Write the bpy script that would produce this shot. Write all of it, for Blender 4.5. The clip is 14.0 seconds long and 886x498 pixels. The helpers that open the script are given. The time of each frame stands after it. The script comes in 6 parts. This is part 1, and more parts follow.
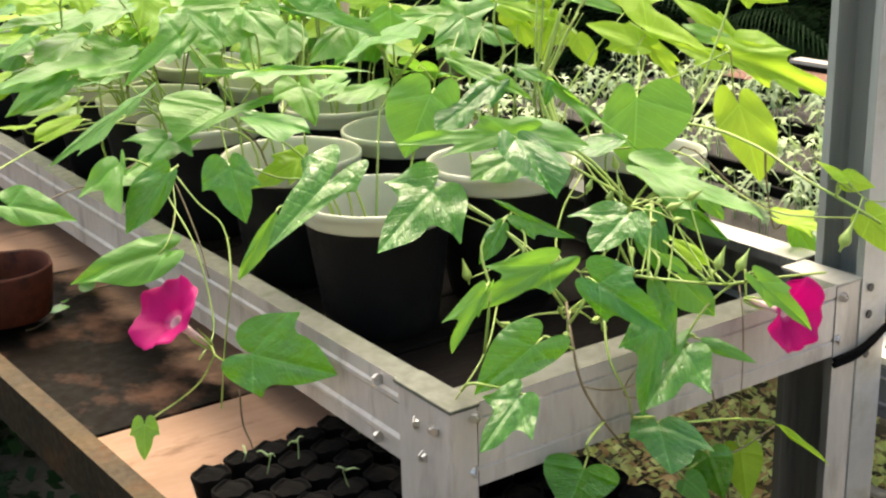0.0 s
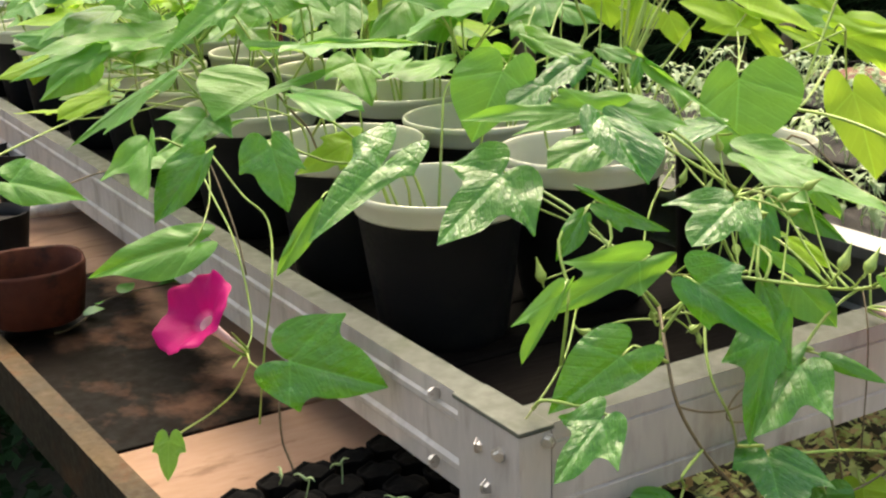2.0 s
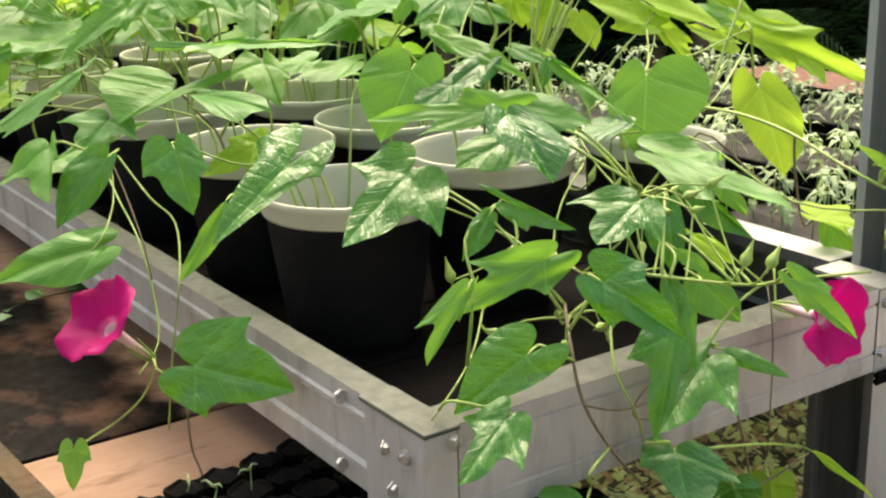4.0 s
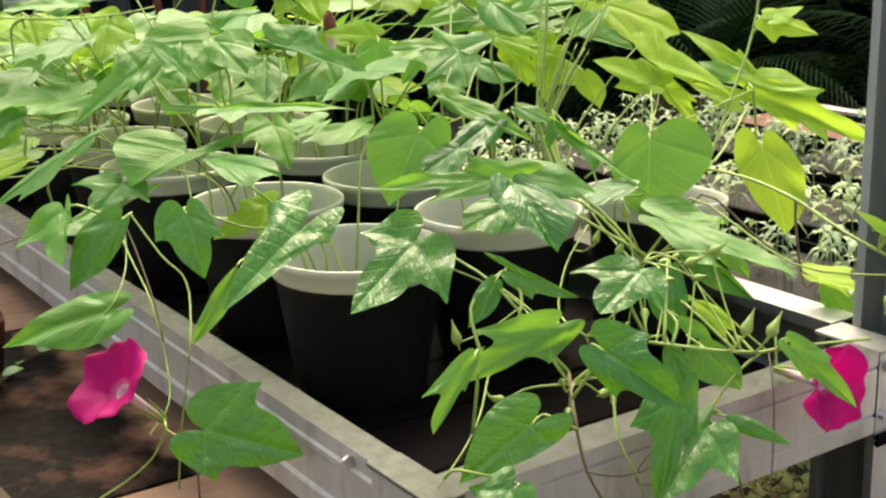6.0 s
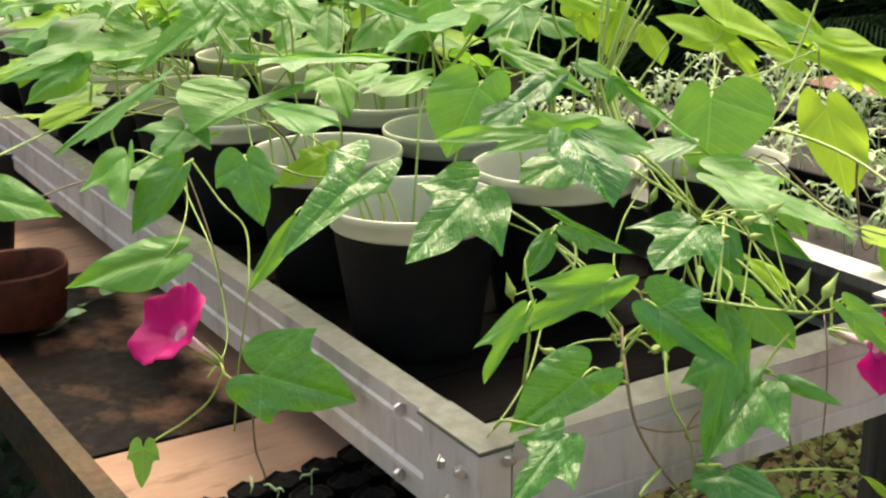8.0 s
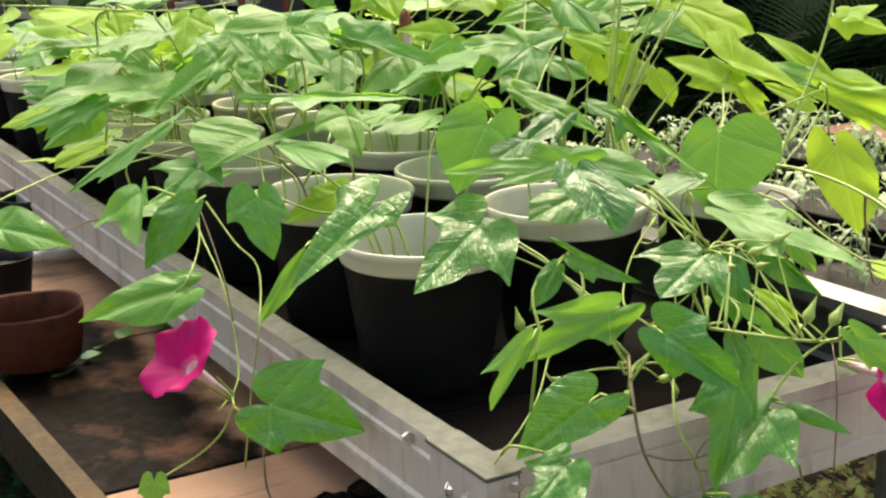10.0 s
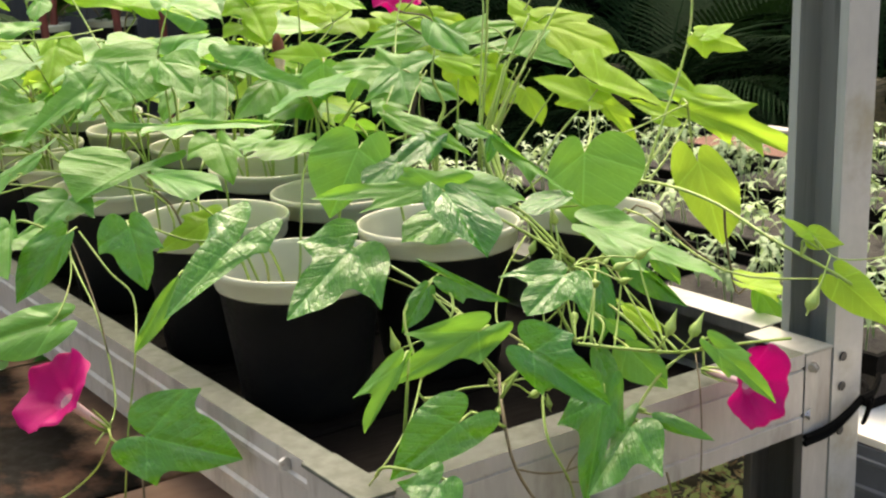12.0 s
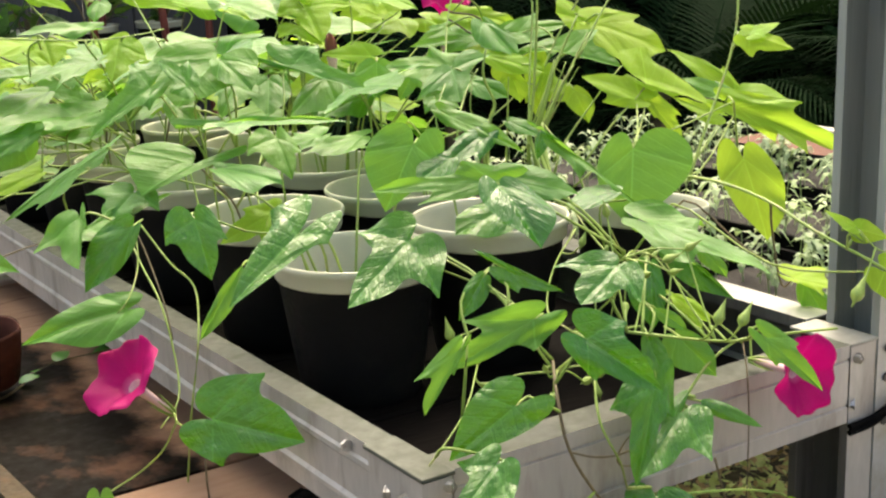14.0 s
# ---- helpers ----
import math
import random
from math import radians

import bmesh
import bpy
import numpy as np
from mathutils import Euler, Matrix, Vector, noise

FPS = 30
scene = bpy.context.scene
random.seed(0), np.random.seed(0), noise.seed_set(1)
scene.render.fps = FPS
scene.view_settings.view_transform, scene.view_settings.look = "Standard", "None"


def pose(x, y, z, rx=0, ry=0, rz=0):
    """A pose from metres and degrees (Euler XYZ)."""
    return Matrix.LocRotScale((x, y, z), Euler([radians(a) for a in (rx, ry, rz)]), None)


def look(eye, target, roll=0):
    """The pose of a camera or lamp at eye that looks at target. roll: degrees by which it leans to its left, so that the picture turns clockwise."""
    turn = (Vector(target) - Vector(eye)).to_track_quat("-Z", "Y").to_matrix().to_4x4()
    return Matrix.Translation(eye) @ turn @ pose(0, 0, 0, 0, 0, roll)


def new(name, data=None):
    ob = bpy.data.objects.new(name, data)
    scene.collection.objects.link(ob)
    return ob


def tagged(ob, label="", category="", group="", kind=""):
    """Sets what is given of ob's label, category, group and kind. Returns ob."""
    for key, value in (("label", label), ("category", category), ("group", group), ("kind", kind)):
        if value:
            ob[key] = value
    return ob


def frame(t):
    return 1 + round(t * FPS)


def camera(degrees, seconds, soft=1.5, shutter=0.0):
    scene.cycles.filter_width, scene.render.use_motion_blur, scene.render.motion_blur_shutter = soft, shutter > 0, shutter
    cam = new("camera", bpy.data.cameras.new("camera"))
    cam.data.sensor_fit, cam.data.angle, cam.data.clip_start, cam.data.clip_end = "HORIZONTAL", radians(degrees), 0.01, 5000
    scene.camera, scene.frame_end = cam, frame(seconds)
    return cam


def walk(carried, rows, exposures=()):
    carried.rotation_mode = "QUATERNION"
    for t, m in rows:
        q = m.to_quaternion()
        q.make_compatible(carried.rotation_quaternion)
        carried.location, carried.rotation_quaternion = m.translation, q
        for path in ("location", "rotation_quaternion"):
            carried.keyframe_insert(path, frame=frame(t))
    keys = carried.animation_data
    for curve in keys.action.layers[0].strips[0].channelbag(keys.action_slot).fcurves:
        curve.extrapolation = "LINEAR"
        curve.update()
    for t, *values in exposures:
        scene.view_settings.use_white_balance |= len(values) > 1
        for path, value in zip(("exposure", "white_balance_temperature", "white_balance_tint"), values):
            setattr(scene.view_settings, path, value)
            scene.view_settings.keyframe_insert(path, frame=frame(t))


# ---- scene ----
cam = camera(37.8, 14.0, 2.3)

PATH = [
    (0, (-0.695, -1.019, 1.384), (0.371, 0.554, 0.759), -1.7),
    (0.5, (-0.567, -0.842, 1.292), (0.493, 0.745, 0.694), -2.0),
    (1, (-0.571, -0.844, 1.29), (0.455, 0.765, 0.691), -2.1),
    (1.5, (-0.576, -0.848, 1.29), (0.419, 0.78, 0.688), -2.2),
    (2, (-0.581, -0.853, 1.289), (0.397, 0.788, 0.697), -1.8),
    (2.5, (-0.582, -0.853, 1.288), (0.401, 0.784, 0.692), -1.8),
    (3, (-0.584, -0.855, 1.289), (0.402, 0.78, 0.694), -1.5),
    (3.5, (-0.579, -0.857, 1.288), (0.43, 0.768, 0.703), -1.4),
    (4, (-0.557, -0.859, 1.286), (0.512, 0.723, 0.692), -1.6),
    (6.5, (-0.569, -0.878, 1.333), (0.492, 0.729, 0.792), -1.3),
    (7, (-0.574, -0.883, 1.326), (0.429, 0.746, 0.741), -1.2),
    (7.5, (-0.566, -0.881, 1.328), (0.417, 0.749, 0.714), -1.0),
    (10, (-0.564, -0.904, 1.298), (0.404, 0.768, 0.78), -1.4),
    (10.5, (-0.559, -0.915, 1.305), (0.41, 0.765, 0.816), -1.8),
    (11, (-0.55, -0.923, 1.31), (0.424, 0.76, 0.842), -2.2),
    (11.5, (-0.545, -0.923, 1.313), (0.453, 0.751, 0.864), -2.3),
    (12, (-0.556, -0.932, 1.313), (0.556, 0.653, 0.811), -1.9),
    (12.5, (-0.6, -0.953, 1.314), (0.513, 0.629, 0.807), -1.8),
    (13, (-0.611, -0.966, 1.317), (0.466, 0.64, 0.807), -2.3),
    (13.5, (-0.616, -0.953, 1.325), (0.447, 0.657, 0.796), -2.3),
    (14, (-0.602, -0.96, 1.315), (0.465, 0.657, 0.817), -2.1),
]
walk(cam, [(t, look(eye, target, roll)) for t, eye, target, roll in PATH], [(0, 1.97, 7500, 6), (0.6, 1.77, 7500, 6), (4, 1.75, 7500, 6), (7, 1.66, 7500, 6), (7.6, 1.74, 7500, 6), (10, 1.73, 7500, 6), (11, 1.62, 7500, 6), (11.6, 1.62, 7500, 6), (12.2, 1.73, 7500, 6), (14, 1.72, 7500, 6)])


# ---- light ----
world = bpy.data.worlds.new("world")
scene.world = world
world.use_nodes = True
wn = world.node_tree.nodes
sky = wn.new("ShaderNodeTexSky")
sky.sky_type, sky.sun_disc = "NISHITA", False
sky.sun_elevation, sky.sun_rotation = radians(58), radians(35)
sky.air_density, sky.dust_density, sky.ozone_density = 1.0, 6.0, 0.3
wn["Background"].inputs["Strength"].default_value = 0.15
world.node_tree.links.new(sky.outputs[0], wn["Background"].inputs["Color"])
sun = new("sun", bpy.data.lights.new("sun", "SUN"))
sun.data.energy, sun.data.angle, sun.data.color = 0.75, radians(45), (1.0, 0.96, 0.88)
sun.matrix_world = look((2.0, 2.9, 5.6), (0, 0, 0))


# ---- materials ----
def shader(name):
    m = bpy.data.materials.new(name)
    m.use_nodes = True
    nt = m.node_tree
    return m, nt, nt.nodes["Principled BSDF"], nt.nodes["Material Output"]


def node(nt, kind, **values):
    n = nt.nodes.new("ShaderNode" + kind)
    for key, value in values.items():
        n.inputs[key.replace("_", " ")].default_value = value
    return n


def mixed(nt, fac, a, b, blend="MIX"):
    n = nt.nodes.new("ShaderNodeMix")
    n.data_type, n.blend_type = "RGBA", blend
    for socket, value in ((n.inputs[0], fac), (n.inputs[6], a), (n.inputs[7], b)):
        if hasattr(value, "is_output"):
            nt.links.new(value, socket)
        else:
            socket.default_value = value if isinstance(value, (int, float)) else (*value, 1)
    return n.outputs[2]


def noise_at(nt, scale, detail=4.0, stretch=(1, 1, 1), space="Object"):
    co = nt.nodes.new("ShaderNodeTexCoord")
    mp = nt.nodes.new("ShaderNodeMapping")
    mp.inputs["Scale"].default_value = stretch
    n = node(nt, "TexNoise", Scale=scale, Detail=detail, Roughness=0.6)
    nt.links.new(co.outputs[space], mp.inputs[0])
    nt.links.new(mp.outputs[0], n.inputs["Vector"])
    return n.outputs["Fac"]


def ramp(nt, fac, low, high, a=0.0, b=1.0):
    n = nt.nodes.new("ShaderNodeMapRange")
    nt.links.new(fac, n.inputs[0])
    for i, v in enumerate((low, high, a, b)):
        n.inputs[i + 1].default_value = v
    return n.outputs[0]


def surface(name, light, dark, stain=None, rough=(0.4, 0.6), metal=0.0, coarse=5, fine=70, bump=0.15, stretch=(1, 1, 1), vary=0.0, stain_at=(0.56, 0.7), gloss=0.5):
    """Two colours in coarse and fine grain, stains of a third, roughness and relief that follow the grain."""
    m, nt, p, _ = shader(name)
    big, small = noise_at(nt, coarse, 5, stretch), noise_at(nt, fine, 3, stretch)
    colour = mixed(nt, ramp(nt, big, 0.35, 0.65), dark, light)
    colour = mixed(nt, ramp(nt, small, 0.3, 0.7, 0.0, 0.35), colour, dark)
    if stain:
        blot = noise_at(nt, coarse * 1.7 + 1.3, 6, stretch)
        colour = mixed(nt, ramp(nt, blot, *stain_at), colour, stain)
    if vary:
        info = nt.nodes.new("ShaderNodeObjectInfo")
        hsv = node(nt, "HueSaturation")
        nt.links.new(ramp(nt, info.outputs["Random"], 0, 1, 1 - vary, 1 + vary), hsv.inputs["Value"])
        nt.links.new(colour, hsv.inputs["Color"])
        colour = hsv.outputs[0]
    nt.links.new(colour, p.inputs["Base Color"])
    nt.links.new(ramp(nt, small, 0.3, 0.7, *rough), p.inputs["Roughness"])
    p.inputs["Metallic"].default_value = metal
    p.inputs["Specular IOR Level"].default_value = gloss
    b = node(nt, "Bump", Strength=bump, Distance=0.002)
    nt.links.new(small, b.inputs["Height"])
    nt.links.new(b.outputs[0], p.inputs["Normal"])
    return m


def leaf_material(name, dark, light, glow, thru, rough, vary=0.12, veins=True, gloss=0.6, quilt=1.0, film=0.0):
    """A leaf blade: base colours with pale veins and waxy gloss on top, light that comes through from behind.
    The blade's own flat coordinates (midrib along v, halves along u) are in its UV map."""
    m, nt, p, out = shader(name)
    info = nt.nodes.new("ShaderNodeObjectInfo")

    def calc(op, a, b=None):
        n = nt.nodes.new("ShaderNodeMath")
        n.operation = op
        for s, v in zip(n.inputs, (a, b)):
            if hasattr(v, "is_output"):
                nt.links.new(v, s)
            elif v is not None:
                s.default_value = v
        return n.outputs[0]

    if veins:
        co = nt.nodes.new("ShaderNodeTexCoord")
        xyz = nt.nodes.new("ShaderNodeSeparateXYZ")
        nt.links.new(co.outputs["UV"], xyz.inputs[0])
        shift = nt.nodes.new("ShaderNodeCombineXYZ")
        nt.links.new(calc("MULTIPLY", info.outputs["Random"], 37.0), shift.inputs["Z"])
        spot = nt.nodes.new("ShaderNodeVectorMath")
        nt.links.new(co.outputs["UV"], spot.inputs[0])
        nt.links.new(shift.outputs[0], spot.inputs[1])

        def grain(scale, detail):
            n = node(nt, "TexNoise", Scale=scale, Detail=detail, Roughness=0.6)
            nt.links.new(spot.outputs[0], n.inputs["Vector"])
            return n.outputs["Fac"]

        big, small, crinkle, wet = grain(2.4, 4), grain(34.0, 3), grain(9.0, 3), grain(4.6, 3)
    else:
        big, small = noise_at(nt, 3.0, 4), noise_at(nt, 30.0, 3)
    colour = mixed(nt, ramp(nt, big, 0.3, 0.7), dark, light)
    hsv = node(nt, "HueSaturation")
    nt.links.new(ramp(nt, info.outputs["Random"], 0, 1, 0.488, 0.514), hsv.inputs["Hue"])
    nt.links.new(ramp(nt, info.outputs["Random"], 0, 1, 1 + 1.6 * vary, 1 - vary), hsv.inputs["Value"])
    nt.links.new(colour, hsv.inputs["Color"])
    colour = hsv.outputs[0]
    height = small
    if veins:
        side = calc("ABSOLUTE", xyz.outputs["X"])
        rib = ramp(nt, side, 0.004, 0.016, 1, 0)
        slant = calc("SUBTRACT", xyz.outputs["Y"], calc("MULTIPLY", side, 0.62))
        saw = calc("ABSOLUTE", calc("SUBTRACT", calc("FRACT", calc("ADD", calc("MULTIPLY", slant, 6.2), calc("MULTIPLY", big, 0.5))), 0.5))
        lateral = calc("MULTIPLY", ramp(nt, saw, 0.0, 0.06, 1, 0), 0.5)
        lobe = calc("ABSOLUTE", calc("SUBTRACT", xyz.outputs["Y"], calc("MULTIPLY", side, 0.25)))
        lobe_rib = calc("MULTIPLY", ramp(nt, lobe, 0.004, 0.016, 1, 0), 0.8)
        vein = calc("MAXIMUM", calc("MAXIMUM", rib, lobe_rib), lateral)
        colour = mixed(nt, calc("MULTIPLY", vein, 0.5), colour, tuple(min(1, 2.0 * c + 0.05) for c in light))
        groove = calc("MULTIPLY", ramp(nt, side, 0.0, 0.09, 0.0, 0.5), ramp(nt, lobe, 0.0, 0.08, 0.3, 1.0))
        # Puckers run out from the midrib along the side veins.
        lie = nt.nodes.new("ShaderNodeCombineXYZ")
        nt.links.new(calc("MULTIPLY", slant, 19.0), lie.inputs["X"])
        nt.links.new(calc("MULTIPLY", xyz.outputs["X"], 10.0), lie.inputs["Y"])
        nt.links.new(calc("MULTIPLY", info.outputs["Random"], 53.0), lie.inputs["Z"])
        pucker = node(nt, "TexNoise", Scale=1.0, Detail=2.0, Roughness=0.6)
        nt.links.new(lie.outputs[0], pucker.inputs["Vector"])
        relief = calc("ADD", calc("MULTIPLY", small, 0.05), calc("ADD", calc("MULTIPLY", crinkle, 0.30 * quilt), calc("MULTIPLY", pucker.outputs["Fac"], 0.12 * quilt)))
        height = calc("ADD", calc("ADD", groove, ramp(nt, saw, 0.0, 0.12, 0.0, 0.06 * quilt)), relief)
    nt.links.new(colour, p.inputs["Base Color"])
    nt.links.new(ramp(nt, wet, 0.36, 0.64, rough - 0.02, rough + 0.14) if veins else ramp(nt, small, 0.3, 0.7, rough - 0.03, rough + 0.06), p.inputs["Roughness"])
    b = node(nt, "Bump", Strength=0.32, Distance=0.022 if veins else 0.02)
    nt.links.new(height, b.inputs["Height"])
    nt.links.new(b.outputs[0], p.inputs["Normal"])
    p.inputs["Specular IOR Level"].default_value = gloss
    if film:
        # Rain water still standing on the blade in patches.
        nt.links.new(ramp(nt, wet, 0.36, 0.62, film, 0.0), p.inputs["Coat Weight"])
        p.inputs["Coat Roughness"].default_value = 0.24
        nt.links.new(b.outputs[0], p.inputs["Coat Normal"])
    t = nt.nodes.new("ShaderNodeBsdfTranslucent")
    nt.links.new(mixed(nt, 0.75, colour, glow), t.inputs["Color"])
    mix = nt.nodes.new("ShaderNodeMixShader")
    mix.inputs[0].default_value = thru
    nt.links.new(p.outputs[0], mix.inputs[1])
    nt.links.new(t.outputs[0], mix.inputs[2])
    nt.links.new(mix.outputs[0], out.inputs[0])
    return m


STEEL = surface("galvanised_steel", (0.50, 0.47, 0.435), (0.37, 0.345, 0.315), (0.16, 0.13, 0.10), (0.38, 0.6), 0.2, 3.0, 45, 0.10, (3.2, 3.2, 0.8), stain_at=(0.52, 0.80))
# Inner and side faces of the post, their shade put into a darker grey.
STEEL_SHADED = surface("shaded_inner_steel", (0.33, 0.345, 0.32), (0.23, 0.245, 0.23), (0.05, 0.06, 0.04), (0.5, 0.75), 0.1, 3, 40, 0.15, (5, 5, 0.25), gloss=0.25)
# Steel darkened further, for the shade on the right leg and inside the channel.
STEEL_DEEP_SHADE = surface("deep_shade_steel", (0.15, 0.145, 0.135), (0.085, 0.082, 0.075), (0.04, 0.038, 0.03), (0.5, 0.75), 0.1, 3, 40, 0.15, (5, 5, 0.25), gloss=0.2)
# Blue-grey with the shade below the plywood edge put into it.
STEEL_BLUE = surface("blue_grey_shaded_steel", (0.13, 0.14, 0.17), (0.09, 0.10, 0.125), (0.06, 0.06, 0.065), (0.5, 0.7), 0.1, 3, 40, 0.1, gloss=0.3)
STEEL_WORN = surface("weathered_steel", (0.34, 0.34, 0.31), (0.25, 0.25, 0.22), (0.26, 0.26, 0.17), (0.45, 0.7), 0.2, 6, 60, 0.12)
STEEL_BRIGHT = surface("clean_galvanised_steel", (0.45, 0.445, 0.43), (0.35, 0.345, 0.335), (0.30, 0.28, 0.22), (0.4, 0.6), 0.25, 4, 55, 0.08)
# Algae film on the flanges, with shade from the foliage mixed into its colour.
STEEL_ALGAE_SHADE = surface("algae_shaded_steel", (0.092, 0.098, 0.078), (0.058, 0.063, 0.047), (0.04, 0.05, 0.024), (0.5, 0.75), 0.1, 7, 60, 0.12, gloss=0.3)
RUSTY = surface("rusty_painted_channel", (0.095, 0.058, 0.022), (0.048, 0.033, 0.016), (0.10, 0.042, 0.013), (0.5, 0.75), 0.1, 9, 80, 0.2, gloss=0.2)
# Rust brown darkened for the shade on the beam's outer side.
RUST_SHADED = surface("rusty_shaded_channel", (0.028, 0.020, 0.011), (0.014, 0.011, 0.007), (0.04, 0.020, 0.009), (0.6, 0.85), 0.1, 7, 80, 0.2, gloss=0.15)
BOLT = surface("zinc_bolt", (0.62, 0.61, 0.58), (0.40, 0.38, 0.35), (0.25, 0.17, 0.10), (0.25, 0.4), 0.8, 60, 300, 0.1)
HOLE = surface("bolt_hole_dark", (0.02, 0.02, 0.02), (0.012, 0.012, 0.012))
# Wet wood, blackened further to hold the shade beneath pots and foliage.
PLANK = surface("wet_shaded_plank", (0.0045, 0.0035, 0.003), (0.0025, 0.002, 0.002), (0.003, 0.002, 0.002), (0.6, 0.85), 0, 3, 40, 0.3, (0.6, 9, 9), 0.25, gloss=0.03)
# Front plank, its colour left lighter where light reaches it.
PLANK_FRONT = surface("grey_pink_plank", (0.075, 0.048, 0.036), (0.032, 0.022, 0.017), (0.018, 0.013, 0.011), (0.5, 0.75), 0, 3, 40, 0.3, (0.6, 9, 9), 0.2)
PLY = surface("bare_plywood", (0.42, 0.26, 0.175), (0.32, 0.19, 0.12), (0.15, 0.075, 0.042), (0.6, 0.8), 0, 3.5, 35, 0.15, (1, 3, 3), 0, (0.56, 0.74), 0.15)


def wet_ply():
    """Plywood soaked and muddied from its outer edge inwards, with a ragged water line and paler dry blots."""
    m, nt, p, _ = shader("soaked_muddy_plywood")
    fine, blot, ragged = noise_at(nt, 40, 4), noise_at(nt, 6.5, 5, (1.4, 1, 1)), noise_at(nt, 9, 5)
    co = nt.nodes.new("ShaderNodeTexCoord")
    xyz = nt.nodes.new("ShaderNodeSeparateXYZ")
    nt.links.new(co.outputs["Object"], xyz.inputs[0])
    line = nt.nodes.new("ShaderNodeMath")
    line.operation = "MULTIPLY_ADD"
    line.inputs[1].default_value = 0.22
    nt.links.new(ragged, line.inputs[0])
    nt.links.new(xyz.outputs["X"], line.inputs[2])
    mud = mixed(nt, ramp(nt, fine, 0.3, 0.7), (0.0035, 0.0028, 0.002), (0.010, 0.0065, 0.0045))
    mud = mixed(nt, ramp(nt, blot, 0.52, 0.66), mud, (0.095, 0.048, 0.030))
    dry = mixed(nt, ramp(nt, fine, 0.3, 0.7), (0.27, 0.155, 0.095), (0.36, 0.215, 0.14))
    nt.links.new(mixed(nt, ramp(nt, line.outputs[0], WATER_LINE, WATER_LINE + 0.06), mud, dry), p.inputs["Base Color"])
    nt.links.new(ramp(nt, fine, 0.3, 0.7, 0.45, 0.75), p.inputs["Roughness"])
    p.inputs["Specular IOR Level"].default_value = 0.05
    b = node(nt, "Bump", Strength=0.15, Distance=0.002)
    nt.links.new(fine, b.inputs["Height"])
    nt.links.new(b.outputs[0], p.inputs["Normal"])
    return m


WATER_LINE = 0.10
PLY_WET = wet_ply()
POT_BLACK = surface("black_pot_plastic", (0.008, 0.008, 0.0085), (0.005, 0.005, 0.0055), (0.014, 0.013, 0.011), (0.4, 0.55), 0, 6, 120, 0.04, gloss=0.14)
POT_WHITE = surface("white_pot_plastic", (0.575, 0.58, 0.45), (0.475, 0.48, 0.365), (0.36, 0.34, 0.23), (0.3, 0.5), 0, 7, 90, 0.05, stain_at=(0.6, 0.8))
SOIL = surface("potting_soil", (0.022, 0.016, 0.012), (0.009, 0.007, 0.006), None, (0.8, 0.95), 0, 20, 160, 1.0)
TRAY = surface("black_tray_plastic", (0.005, 0.0045, 0.004), (0.0025, 0.0025, 0.0025), None, (0.75, 0.95), 0, 12, 90, 0.3, gloss=0.05)
TERRA = surface("brown_terracotta", (0.085, 0.021, 0.010), (0.032, 0.009, 0.006), (0.018, 0.008, 0.006), (0.6, 0.85), 0, 9, 60, 0.3, gloss=0.12)
GROUND = surface("mossy_ground", (0.085, 0.075, 0.052), (0.036, 0.033, 0.024), (0.045, 0.058, 0.022), (0.75, 0.95), 0, 3, 45, 1.0)
# Near-black, so the deep shade behind the shrubs is in the colour.
SHADE_BANK = surface("shade_black_bank", (0.008, 0.009, 0.0065), (0.004, 0.005, 0.004), None, (0.8, 0.95), 0, 6, 50, 0.6, gloss=0.1)
FENCE = surface("grey_fence_board", (0.075, 0.072, 0.075), (0.045, 0.043, 0.045), (0.03, 0.03, 0.03), (0.5, 0.8), 0, 3, 30, 0.2, (6, 6, 0.4), 0.2)
CONCRETE = surface("pale_board", (0.74, 0.71, 0.66), (0.62, 0.59, 0.54), (0.45, 0.41, 0.36), (0.5, 0.8), 0, 4, 50, 0.2)
# For the added walls that reflect light into the scene.
BOUNCE_PALE = surface("pale_bounce_wall", (0.62, 0.60, 0.53), (0.52, 0.50, 0.44), (0.40, 0.38, 0.33), (0.7, 0.9), 0, 2, 40, 0.4)
LEAF = leaf_material("morning_glory_leaf", (0.046, 0.175, 0.014), (0.080, 0.245, 0.027), (0.36, 0.70, 0.07), 0.35, 0.36, gloss=0.40, quilt=1.15, film=0.1)
LEAF_DARK = leaf_material("old_leaf", (0.022, 0.125, 0.004), (0.040, 0.175, 0.007), (0.18, 0.50, 0.02), 0.24, 0.24, gloss=0.55, quilt=1.7, film=0.33)
LEAF_PALE = leaf_material("young_leaf", (0.19, 0.36, 0.02), (0.26, 0.44, 0.03), (0.60, 0.86, 0.08), 0.50, 0.42, gloss=0.32)
SEEDLING = leaf_material("seedling_leaf", (0.22, 0.32, 0.13), (0.35, 0.45, 0.23), (0.45, 0.62, 0.24), 0.25, 0.45, 0.2, False)
# Leaf green darkened to carry the hedge's deep shade.
HEDGE = leaf_material("shaded_hedge_leaf", (0.008, 0.026, 0.008), (0.016, 0.044, 0.013), (0.04, 0.10, 0.02), 0.15, 0.55, 0.3, False, 0.08)
# Weeds and litter coloured paler, to replace light the benches keep off.
WEED = leaf_material("weed_leaf", (0.26, 0.36, 0.11), (0.50, 0.56, 0.28), (0.55, 0.70, 0.2), 0.3, 0.5, 0.35, False)
LITTER = leaf_material("dry_litter", (0.26, 0.19, 0.10), (0.46, 0.36, 0.20), (0.4, 0.3, 0.15), 0.15, 0.6, 0.35, False, 0.3)
